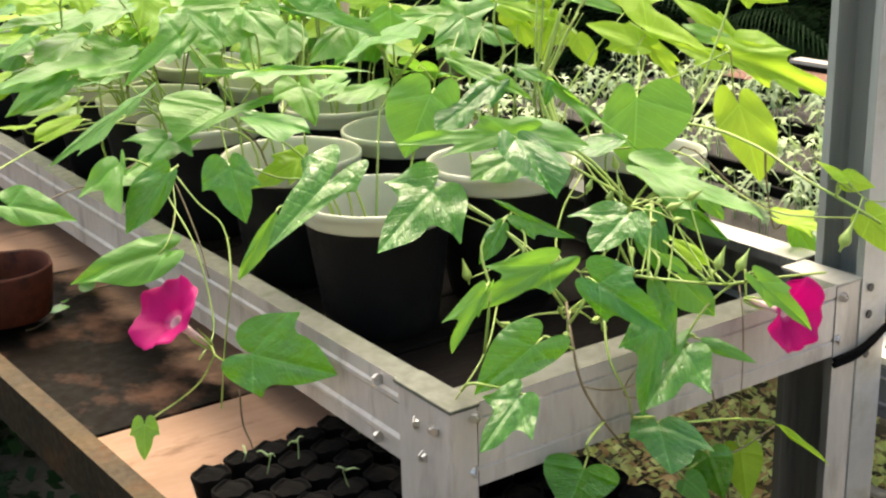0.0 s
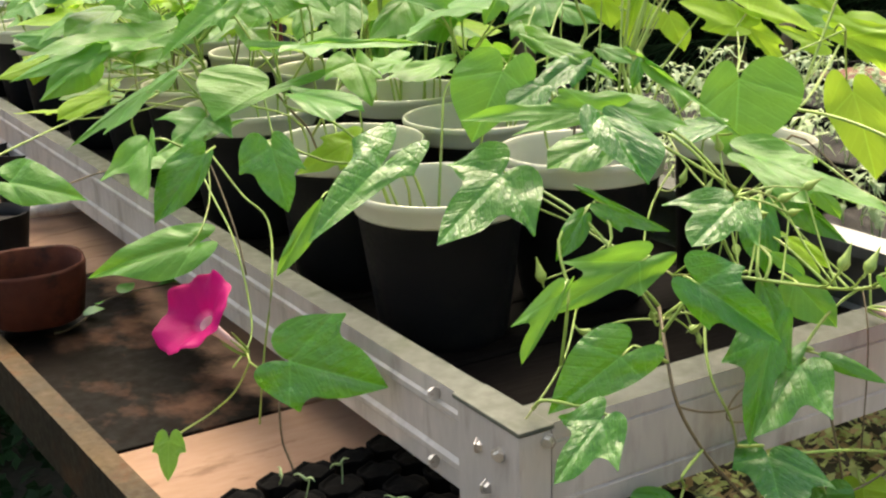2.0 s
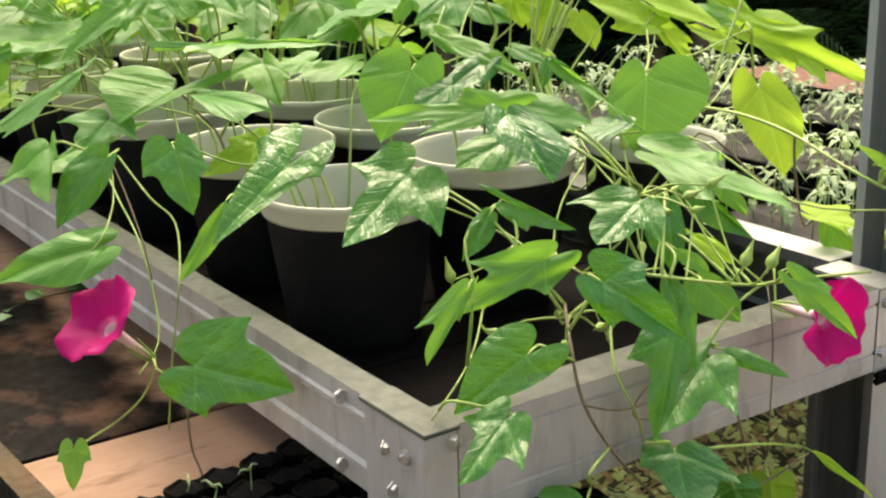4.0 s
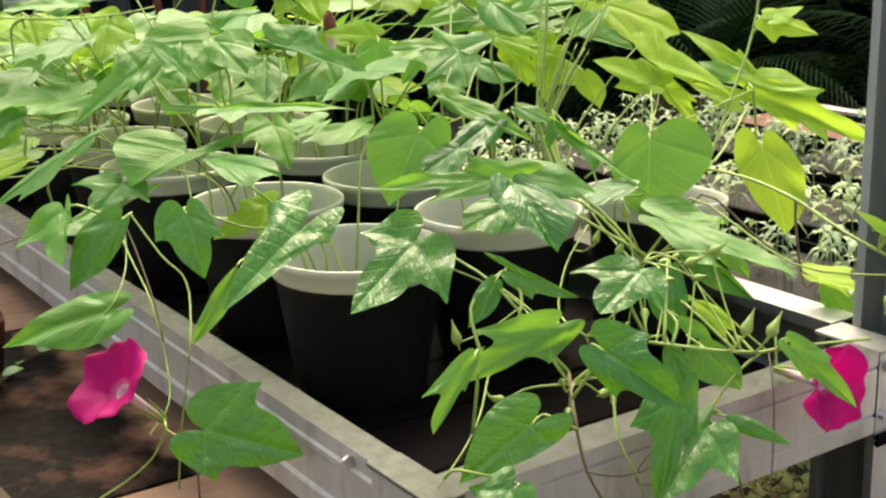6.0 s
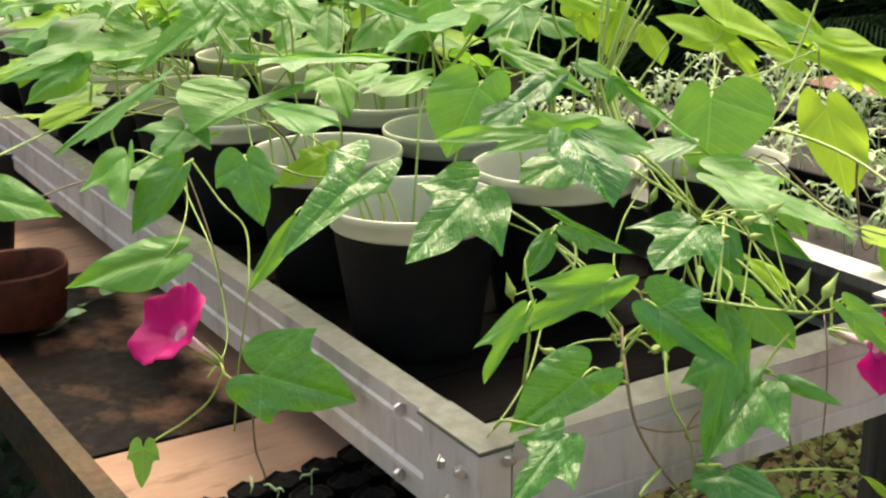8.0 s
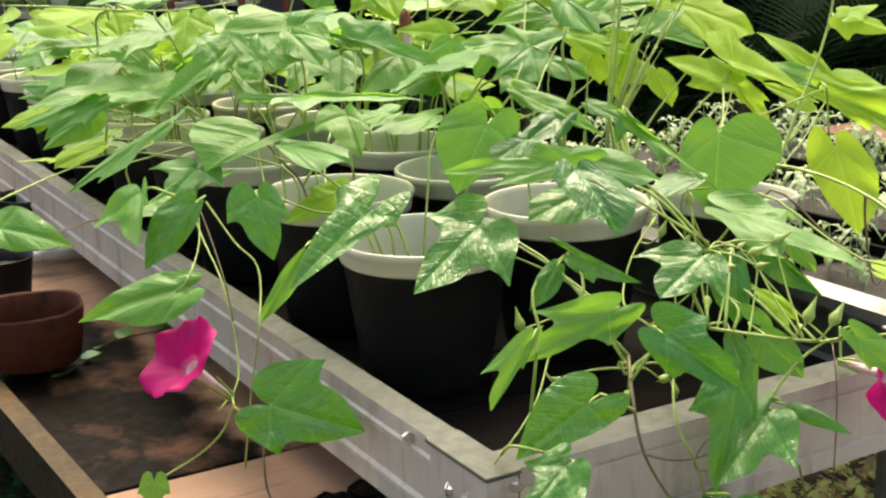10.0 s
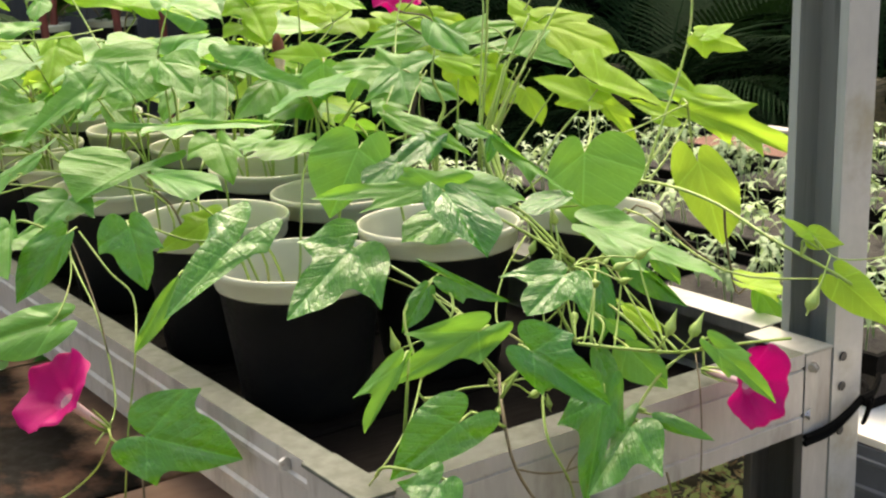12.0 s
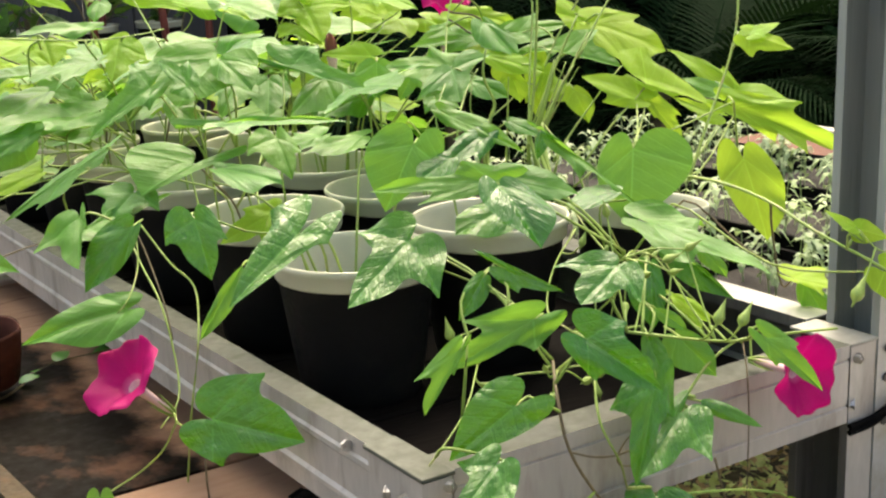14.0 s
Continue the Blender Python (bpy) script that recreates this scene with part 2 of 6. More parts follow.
STEM = surface("green_stem", (0.29, 0.40, 0.08), (0.20, 0.31, 0.06), (0.27, 0.25, 0.09), (0.4, 0.6), 0, 14, 120, 0.1)
# Palm green taken almost to black for the shade they stand in.
PALM = leaf_material("shaded_palm_leaflet", (0.005, 0.015, 0.005), (0.009, 0.024, 0.008), (0.015, 0.04, 0.008), 0.1, 0.6, 0.3, False, 0.03)
STEM_BROWN = surface("brown_stem", (0.17, 0.13, 0.06), (0.10, 0.075, 0.04), (0.06, 0.05, 0.03), (0.5, 0.7), 0, 18, 120, 0.15)
RED_STEM = surface("red_cane", (0.18, 0.03, 0.02), (0.11, 0.02, 0.015), None, (0.4, 0.6), 0, 8, 60, 0.1)


def petal_material():
    m, nt, p, out = shader("magenta_petal")
    co = nt.nodes.new("ShaderNodeTexCoord")
    ln = nt.nodes.new("ShaderNodeVectorMath")
    ln.operation = "LENGTH"
    flat = nt.nodes.new("ShaderNodeVectorMath")
    flat.operation = "MULTIPLY"
    flat.inputs[1].default_value = (1, 1, 0)
    nt.links.new(co.outputs["Object"], flat.inputs[0])
    nt.links.new(flat.outputs[0], ln.inputs[0])
    grain = noise_at(nt, 60, 3)
    pink = mixed(nt, ramp(nt, grain, 0.3, 0.7), (0.36, 0.0, 0.10), (0.47, 0.003, 0.155))
    colour = mixed(nt, ramp(nt, ln.outputs["Value"], 0.07, 0.30, 1, 0), pink, (0.68, 0.22, 0.42))
    nt.links.new(colour, p.inputs["Base Color"])
    p.inputs["Roughness"].default_value = 0.55
    p.inputs["Specular IOR Level"].default_value = 0.2
    t = nt.nodes.new("ShaderNodeBsdfTranslucent")
    nt.links.new(colour, t.inputs["Color"])
    mix = nt.nodes.new("ShaderNodeMixShader")
    mix.inputs[0].default_value = 0.35
    nt.links.new(p.outputs[0], mix.inputs[1])
    nt.links.new(t.outputs[0], mix.inputs[2])
    nt.links.new(mix.outputs[0], out.inputs[0])
    return m


PETAL = petal_material()
TUBE = surface("pale_flower_tube", (0.72, 0.52, 0.50), (0.64, 0.40, 0.43), None, (0.4, 0.6), 0, 20, 90, 0.05)


# ---- helpers for shapes ----
def as_mesh(name, bm, material, smooth=False):
    me = bpy.data.meshes.new(name)
    bmesh.ops.recalc_face_normals(bm, faces=bm.faces)
    bm.to_mesh(me)
    bm.free()
    me.materials.append(material)
    for f in me.polygons:
        f.use_smooth = smooth
    return me


def put(name, me, parent=None, m=None, label=""):
    ob = new(name, me)
    ob.parent = parent
    if m is not None:
        ob.matrix_basis = m
    if label:
        ob["label"] = label
    return ob


def part(name, bm, material, parent, label="", smooth=False):
    return put(name, as_mesh(name, bm, material, smooth), parent, None, label)


def thing(name, label, category, group="", m=None, kind=""):
    ob = new(name)
    ob.empty_display_size = 0.05
    if m is not None:
        ob.matrix_basis = m
    return tagged(ob, label, category, group, kind)


def box(bm, x0, x1, y0, y1, z0, z1, bevel=0.0):
    made = bmesh.ops.create_cube(bm, size=1.0, matrix=Matrix.Translation(((x0 + x1) / 2, (y0 + y1) / 2, (z0 + z1) / 2)) @ Matrix.Diagonal((x1 - x0, y1 - y0, z1 - z0, 1)))
    if bevel:
        edges = list({e for v in made["verts"] for e in v.link_edges})
        bmesh.ops.bevel(bm, geom=edges, offset=bevel, segments=2, affect="EDGES", profile=0.5)
    return bm


def extrude(bm, outline, place):
    """A closed outline of (u, v) swept from s = 0 to 1, each point set by place(u, v, s)."""
    ends = [[bm.verts.new(place(u, v, s)) for u, v in outline] for s in (0, 1)]
    n = len(outline)
    for i in range(n):
        bm.faces.new((ends[0][i], ends[0][(i + 1) % n], ends[1][(i + 1) % n], ends[1][i]))
    for ring in ends:
        cap = bm.faces.new(ring)
        bmesh.ops.triangulate(bm, faces=[cap])
    return bm


def lathe(bm, profile, n=32, wave=None):
    """Rings of (radius, height) turned round z; wave(angle, radius, height) may move a point."""
    rings = []
    for r, h in profile:
        ring = []
        for k in range(n):
            a = 2 * math.pi * k / n
            p = Vector((r * math.cos(a), r * math.sin(a), h))
            ring.append(bm.verts.new(wave(a, p) if wave else p))
        rings.append(ring)
    for low, high in zip(rings, rings[1:]):
        for k in range(n):
            bm.faces.new((low[k], low[(k + 1) % n], high[(k + 1) % n], high[k]))
    return rings


def smooth_line(points, steps):
    """Catmull-Rom through the points."""
    pts = [Vector(p) for p in points]
    ext = [2 * pts[0] - pts[1], *pts, 2 * pts[-1] - pts[-2]]
    out = []
    for i in range(1, len(ext) - 2):
        a, b, c, d = ext[i - 1 : i + 3]
        for k in range(steps):
            t = k / steps
            out.append(0.5 * (2 * b + (c - a) * t + (2 * a - 5 * b + 4 * c - d) * t * t + (3 * b - 3 * c + d - a) * t**3))
    out.append(pts[-1])
    return out


def tube(bm, points, r0, r1, sides=6, steps=5):
    line = smooth_line(points, steps)
    last = None
    ref = Vector((0.31, 0.17, 0.94))
    for i, p in enumerate(line):
        ahead = (line[min(i + 1, len(line) - 1)] - line[max(i - 1, 0)]).normalized()
        u = ahead.cross(ref)
        u = u.normalized() if u.length > 1e-4 else ahead.orthogonal().normalized()
        v = ahead.cross(u)
        r = r0 + (r1 - r0) * i / (len(line) - 1)
        ring = [bm.verts.new(p + r * (math.cos(2 * math.pi * k / sides) * u + math.sin(2 * math.pi * k / sides) * v)) for k in range(sides)]
        if last:
            for k in range(sides):
                bm.faces.new((last[k], last[(k + 1) % sides], ring[(k + 1) % sides], ring[k]))
        else:
            bm.faces.new(ring)
        last = ring
    bm.faces.new(last)
    return bm


# Channel section, web outside at u = 0, flanges to u = deep, with two pressed ribs or two narrow grooves along the web.
def channel_outline(high, deep, lip=0.015, t=0.0022, grooved=False):
    if grooved:
        outer = [(deep, lip), (deep, 0), (0, 0), (0, 0.020), (0.0030, 0.0215), (0.0030, 0.0235), (0.0006, 0.0250), (0.0006, high - 0.0210), (0.0032, high - 0.0195), (0.0032, high - 0.0175), (0, high - 0.016), (0, high), (deep, high), (deep, high - lip)]
        return outer + [(deep - t, high - lip), (deep - t, high - t), (0.0056, high - t), (0.0056, t), (deep - t, t), (deep - t, lip)]
    outer = [(deep, lip), (deep, 0), (0, 0), (0, 0.018 * high / 0.1), (-0.0025, 0.021 * high / 0.1), (-0.0025, 0.027 * high / 0.1), (0.0012, 0.031 * high / 0.1),
             (0.0012, 0.069 * high / 0.1), (-0.0025, 0.073 * high / 0.1), (-0.0025, 0.079 * high / 0.1), (0, 0.082 * high / 0.1), (0, high), (deep, high), (deep, high - lip)]
    inner = [(deep - t, high - lip), (deep - t, high - t), (t, high - t), (0.0012 + t, 0.069 * high / 0.1), (0.0012 + t, 0.031 * high / 0.1), (t, t), (deep - t, t), (deep - t, lip)]
    return outer + inner


# ---- ground and surroundings ----
def ground():
    bm = bmesh.new()
    n = 60
    grid = {}
    for i in range(n + 1):
        for j in range(n + 1):
            u, v = (i / n - 0.5), (j / n - 0.5)
            x, y = 0.5 + 400 * abs(u) ** 2.6 * 2 ** 1.6 * (1 if u > 0 else -1), 1 + 400 * abs(v) ** 2.6 * 2 ** 1.6 * (1 if v > 0 else -1)
            near = max(0, 1 - math.hypot(x, y) / 8)
            grid[i, j] = bm.verts.new((x, y, near * 0.02 * noise.noise((3 * x, 3 * y, 0)) - 0.01))
    for i in range(n):
        for j in range(n):
            bm.faces.new((grid[i, j], grid[i + 1, j], grid[i + 1, j + 1], grid[i, j + 1]))
    return tagged(put("ground", as_mesh("ground", bm, GROUND, True)), "damp mossy earth ground under the benches", "ground", kind="structure")


ground()

# ---- the plant bench ----
TOP, WIDTH, LONG, DECK = 0.80, 0.648, 3.3, 0.716
bench = thing("plant_bench", "galvanised steel channel plant bench with weathered plank deck", "bench")
C10 = channel_outline(0.10, 0.05)
C10_NARROW = channel_outline(0.10, 0.032)
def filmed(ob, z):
    """Gives the upward faces at a height their film of algae, darkened for the foliage's shade."""
    ob.data.materials.append(STEEL_ALGAE_SHADE)
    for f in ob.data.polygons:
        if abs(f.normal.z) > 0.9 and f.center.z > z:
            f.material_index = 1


left_beam = part("side_beam", extrude(bmesh.new(), C10_NARROW, lambda u, v, s: (u, LONG * s, TOP - 0.1 + v)), STEEL, bench, "grey galvanised steel side channel")
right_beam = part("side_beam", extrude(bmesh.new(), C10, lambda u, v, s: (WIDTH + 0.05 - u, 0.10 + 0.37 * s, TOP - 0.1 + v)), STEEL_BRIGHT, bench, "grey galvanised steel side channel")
# Far length darkened where leaves would shade it.
part("side_beam", extrude(bmesh.new(), C10, lambda u, v, s: (WIDTH + 0.05 - u, 0.472 + (LONG - 0.472) * s, TOP - 0.1 + v)), STEEL_ALGAE_SHADE, bench, "steel side channel with the leaves' shade in its colour")
# Inner faces painted dark in place of the shade under the flange.
right_beam.data.materials.append(STEEL_DEEP_SHADE)
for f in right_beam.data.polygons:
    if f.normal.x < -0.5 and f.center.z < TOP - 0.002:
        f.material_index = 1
front_beam = part("front_beam", extrude(bmesh.new(), channel_outline(0.10, 0.045, grooved=True), lambda u, v, s: (0.034 + (0.611 - 0.034) * s, u, TOP - 0.1 + v)), STEEL, bench, "pale grey steel front channel")
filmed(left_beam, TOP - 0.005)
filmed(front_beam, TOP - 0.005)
part("back_beam", extrude(bmesh.new(), C10, lambda u, v, s: (0.052 + (0.595 - 0.052) * s, LONG - u, TOP - 0.1 + v)), STEEL, bench)


def leg(x0, x1, y0, y1, z1, web_left=True):
    """An upright channel: web on one side in x, flanges along y0 and y1."""
    high, deep = y1 - y0, x1 - x0
    t, lip = 0.0025, 0.012
    shape = [(deep, lip), (deep, 0), (0, 0), (0, high), (deep, high), (deep, high - lip), (deep - t, high - lip), (deep - t, high - t), (t, high - t), (t, t), (deep - t, t), (deep - t, lip)]
    if web_left:
        return extrude(bmesh.new(), shape, lambda u, v, s: (x0 + u, y0 + v, z1 * s))
    return extrude(bmesh.new(), shape, lambda u, v, s: (x1 - u, y0 + v, z1 * s))


part("leg", leg(-0.004, 0.0300, -0.004, 0.098, TOP - 0.004), STEEL, bench)
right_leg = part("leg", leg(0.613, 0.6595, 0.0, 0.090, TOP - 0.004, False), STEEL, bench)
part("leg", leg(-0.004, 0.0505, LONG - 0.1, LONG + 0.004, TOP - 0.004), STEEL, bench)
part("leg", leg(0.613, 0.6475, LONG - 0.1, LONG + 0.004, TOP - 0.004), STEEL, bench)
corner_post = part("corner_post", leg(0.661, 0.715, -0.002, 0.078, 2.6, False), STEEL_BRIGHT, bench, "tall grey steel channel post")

# All but the front faces take the steel with shade painted in.
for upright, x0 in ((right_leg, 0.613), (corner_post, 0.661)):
    upright.data.materials.append(STEEL_DEEP_SHADE if upright is right_leg else STEEL_SHADED)
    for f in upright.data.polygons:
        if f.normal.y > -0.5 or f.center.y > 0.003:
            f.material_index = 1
part("corner_plate", box(bmesh.new(), 0.6115, 0.6605, -0.002, 0.094, TOP - 0.0035, TOP + 0.0008, 0.001), STEEL_WORN, bench)
part("corner_plate", box(bmesh.new(), -0.0052, 0.0335, -0.0050, 0.106, TOP - 0.0035, TOP + 0.0012, 0.0012), STEEL_ALGAE_SHADE, bench)

def bolt_mesh():
    bm = bmesh.new()
    lathe(bm, [(0.0001, 0), (0.0078, 0), (0.0078, 0.0012), (0.0056, 0.0014), (0.0056, 0.0060), (0.0048, 0.0068), (0.0001, 0.0068)], 6)
    return as_mesh("bolt", bm, BOLT)


BOLT_MESH = bolt_mesh()
for y, z in ((0.064, 0.764), (0.026, 0.770), (0.050, 0.728), (0.136, 0.789), (0.140, 0.716)):
    put("bolt", BOLT_MESH, bench, Matrix.Translation((-0.0055, y, z)) @ pose(0, 0, 0, 0, -90, 20 * y * 100))
for x, z in ((0.027, 0.787), (0.027, 0.722), (0.625, 0.781), (0.623, 0.722)):
    put("bolt", BOLT_MESH, bench, Matrix.Translation((x, -0.0055 if x < 0.1 else -0.0015, z)) @ pose(0, 0, 0, 90, 0, 13 * z * 100))


def disc(r, h):
    bm = bmesh.new()
    lathe(bm, [(0.0001, 0), (r, 0), (r, h), (0.0001, h)], 14)
    return as_mesh("bolt_hole", bm, HOLE)


# Black discs on the face stand in for the dark of open holes.
HOLE_MESH = disc(0.0058, 0.0012)
for x, z in ((0.677, 0.783), (0.677, 0.745), (0.677, 0.688)):
    put("bolt_hole", HOLE_MESH, bench, Matrix.Translation((x, -0.0035, z)) @ pose(0, 0, 0, 90, 0, 0))

bm = bmesh.new()
for drop in (0.0, 0.008):
    tube(bm, [(0.609, -0.006, 0.697 - drop), (0.650, -0.011, 0.703 - drop), (0.694, -0.011, 0.719 - 0.6 * drop), (0.721, -0.006, 0.734), (0.724, 0.03, 0.737), (0.716, 0.082, 0.722)], 0.0040, 0.0036, 7)
tube(bm, [(0.712, -0.012, 0.728), (0.716, -0.016, 0.716), (0.711, -0.015, 0.699), (0.709, -0.012, 0.690)], 0.0042, 0.0024, 6)
tube(bm, [(0.706, -0.013, 0.724), (0.719, -0.017, 0.730), (0.733, -0.014, 0.741), (0.740, -0.010, 0.748)], 0.0058, 0.0030, 7)
part("tie_band", bm, TRAY, bench, "black rubber tie wound round the post")

# ---- pots ----
def pot_meshes():
    bm = bmesh.new()
    lathe(bm, [(0.001, 0.0), (0.070, 0.0), (0.0735, 0.005), (0.0770, 0.02), (0.0840, 0.07), (0.0905, 0.12), (0.0955, 0.158), (0.0985, 0.164), (0.0965, 0.165), (0.090, 0.13), (0.070, 0.01), (0.001, 0.008)], 44)
    body = as_mesh("pot_body", bm, POT_BLACK, True)
    bm = bmesh.new()
    lathe(bm, [(0.0945, 0.1625), (0.0990, 0.163), (0.1005, 0.1665), (0.1012, 0.1785), (0.1035, 0.1812), (0.1047, 0.1862), (0.1042, 0.1905), (0.1025, 0.192), (0.1006, 0.1903), (0.0990, 0.184), (0.0945, 0.165), (0.0895, 0.132), (0.0840, 0.095)], 44)
    rim = as_mesh("pot_rim", bm, POT_WHITE, True)
    bm = bmesh.new()
    rings = lathe(bm, [(0.088, 0.128), (0.075, 0.130), (0.05, 0.132), (0.022, 0.130), (0.004, 0.132)], 22, lambda a, p: p + Vector((0, 0, 0.006 * noise.noise(p * 60))))
    bm.faces.new(rings[-1])
    soil = as_mesh("soil", bm, SOIL, True)
    return body, rim, soil


POT_BODY, POT_RIM, POT_SOIL = pot_meshes()


def pot(x, y, z, lean=(0, 0), scale=1.0, tall=1.0):
    p = thing("plant_pot", "round black plastic pot with white rim and lining", "plant pot", "white-rimmed pots", pose(x, y, z, lean[0], lean[1], 0 if lean[1] else 37 * x * 100 % 360) @ Matrix.Diagonal((scale, scale, scale * tall, 1)))
    put("pot_body", POT_BODY, p)
    put("rim", POT_RIM, p, None, "white plastic rim and lining")
    put("soil", POT_SOIL, p)
    return p


POTS = []
for x, y in ((0.186, 0.437), (0.198, 0.703), (0.405, 0.447), (0.585, 0.362), (0.425, 0.730), (0.190, 1.02), (0.445, 0.985), (0.215, 1.28), (0.46, 1.27), (0.205, 1.53), (0.45, 1.56),
             (0.195, 1.80), (0.46, 1.85), (0.19, 2.06), (0.45, 2.14), (0.19, 2.32), (0.46, 2.42), (0.13, 2.60)):
    POTS.append((x, y))
    pot(x, y, DECK + (0.006 if x > 0.55 else 0), (0, 6) if x > 0.55 else (0, 0), {0.186: 1.045, 0.405: 1.05, 0.585: 0.90}.get(x, 1.03), {0.585: 1.17, 0.186: 0.95}.get(x, 1.0))


# ---- deck of the plant bench ----
def plank_mesh(length, wide, thick, name, material):
    bm = box(bmesh.new(), 0, length, 0, wide, 0, thick)
    bmesh.ops.bevel(bm, geom=[e for e in bm.edges if abs((e.verts[0].co - e.verts[1].co).x) > 0.1], offset=0.003, segments=1, affect="EDGES")
    return as_mesh(name, bm, material)


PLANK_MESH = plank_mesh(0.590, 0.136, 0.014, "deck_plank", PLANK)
PLANK_PALE = plank_mesh(0.590, 0.136, 0.014, "deck_plank", PLANK_FRONT)
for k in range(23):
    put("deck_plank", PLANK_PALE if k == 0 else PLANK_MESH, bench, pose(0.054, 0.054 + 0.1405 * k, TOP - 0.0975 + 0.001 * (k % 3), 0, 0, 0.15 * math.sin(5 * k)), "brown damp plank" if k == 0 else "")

# ---- lower bench beside and beneath ----
low = thing("lower_bench", "low rust-stained channel bench with soaked plywood sheets", "bench")
LZ = 0.60
C8 = channel_outline(0.08, 0.05)
C8_PLAIN = [(0.030, 0.012), (0.030, 0), (0, 0), (0, 0.08), (0.030, 0.08), (0.030, 0.068), (0.0278, 0.068), (0.0278, 0.0778), (0.0022, 0.0778), (0.0022, 0.0022), (0.0278, 0.0022), (0.0278, 0.012)]


def low_edge(y):
    """Outer face of the lower bench's left beam, which runs slightly askew."""
    return -0.230 - 0.040 * (y - 0.30)


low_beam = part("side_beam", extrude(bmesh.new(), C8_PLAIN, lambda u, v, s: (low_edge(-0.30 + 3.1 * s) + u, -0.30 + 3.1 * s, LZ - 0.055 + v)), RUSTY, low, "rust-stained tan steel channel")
low_beam.data.materials.append(RUST_SHADED)
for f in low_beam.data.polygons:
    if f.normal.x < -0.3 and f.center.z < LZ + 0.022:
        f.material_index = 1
part("side_beam", extrude(bmesh.new(), C8, lambda u, v, s: (0.285 - u, -0.30 + 3.1 * s, LZ - 0.085 + v)), RUSTY, low)
for y in (-0.30, 1.30, 2.74):
    for x in (low_edge(y) + 0.001, 0.239):
        part("leg", leg(x, x + (0.026 if x < 0 else 0.045), y + 0.002, y + 0.058, LZ - 0.056 if x < 0 else LZ - 0.086), RUSTY, low)
for y in (-0.28, 0.0, 0.30, 0.66, 1.2, 1.8, 2.4):
    part("cross_bar", box(bmesh.new(), low_edge(y) + 0.008, 0.238, y, y + 0.03, LZ - 0.045, LZ - 0.0125, 0.003), STEEL_WORN, low)
part("plywood_sheet", box(bmesh.new(), -0.204, 0.238, -0.28, 0.578, LZ - 0.012, LZ, 0.0015), PLY, low, "bare tan plywood")
part("plywood_sheet", box(bmesh.new(), -0.226, 0.238, 0.580, 1.30, LZ - 0.012, LZ + 0.003, 0.0015), PLY_WET, low, "dark soaked muddy plywood")
part("plywood_sheet", box(bmesh.new(), -0.250, 0.238, 1.302, 2.75, LZ - 0.012, LZ, 0.0015), PLY, low, "bare tan plywood")

bm = bmesh.new()
tube(bm, [(-0.19, 1.66, LZ + 0.036), (0.23, 1.63, LZ + 0.036)], 0.013, 0.013, 12, 2)
tagged(put("steel_pipe", as_mesh("steel_pipe", bm, STEEL, True)), "grey steel pipe lying across the lower bench", "pipe")


def wall_mesh(profile, material, name, n=36, wave=None):
    bm = bmesh.new()
    lathe(bm, profile, n, wave)
    return as_mesh(name, bm, material, True)


clay = thing("clay_pot", "brown weathered open pot on wet plywood", "plant pot", "", pose(-0.163, 1.065, LZ + 0.0258) @ Matrix.Scale(0.86, 4))
put("pot_body", wall_mesh([(0.001, 0.0), (0.080, 0.0), (0.086, 0.005), (0.093, 0.055), (0.096, 0.095), (0.094, 0.102), (0.089, 0.099), (0.084, 0.06), (0.076, 0.012), (0.001, 0.010)], TERRA, "clay_body", 40,
                          lambda a, p: p * (1 + 0.06 * noise.noise(p * 16))), clay)
put("soil", wall_mesh([(0.083, 0.046), (0.05, 0.050), (0.004, 0.047)], SOIL, "clay_soil", 18), clay)
for x, y, s in ((-0.13, 1.44, 0.62), (0.02, 1.80, 0.8), (0.17, 1.84, 0.8), (-0.12, 1.86, 0.8), (0.05, 2.1, 0.8)):
    b = thing("nursery_pot", "small plain black plastic nursery pot", "plant pot", "black pots on the lower bench", pose(x, y, LZ) @ Matrix.Scale(s, 4))
    put("pot_body", POT_BODY, b)
    put("soil", POT_SOIL, b)

bm = bmesh.new()
tube(bm, [(-0.150, 1.020, LZ + 0.008), (-0.127, 1.03, LZ + 0.006), (-0.09, 1.060, LZ + 0.008), (-0.055, 1.115, LZ + 0.007), (0.0, 1.138, LZ + 0.009), (0.049, 1.150, LZ + 0.006), (0.114, 1.140, LZ + 0.007)], 0.0020, 0.0011, 5)
runner = tagged(new("vine_runner"), "thin pale vine runner with small leaves on wet plywood", "vine")
part("runner_stem", bm, STEM_BROWN, runner, "", True)


def small_leaf(x, y, turn, size):
    """A small pointed leaf, cupped along its midrib, lying on the board."""
    bm = bmesh.new()
    last = None
    for k in range(7):
        t = k / 6
        w = 0.42 * math.sin(math.pi * (0.06 + 0.94 * t) ** 0.75) + 0.004
        row = [bm.verts.new((-w, t, 0.25 * w)), bm.verts.new((0, t, 0.1 * math.sin(3 * t))), bm.verts.new((w, t, 0.25 * w))]
        if last:
            for a in range(2):
                bm.faces.new((last[a], last[a + 1], row[a + 1], row[a]))
        last = row
    put("leaf", as_mesh("small_leaf", bm, LEAF_DARK, True), runner, pose(x, y, LZ + 0.009, 12, 8, turn) @ Matrix.Scale(size, 4))


for x, y, turn, size in ((-0.010, 1.142, -60, 0.036), (-0.090, 1.075, -110, 0.034), (-0.05, 1.115, 160, 0.022), (0.085, 1.145, 20, 0.032), (0.06, 1.15, -140, 0.026)):
    small_leaf(x, y, turn, size)

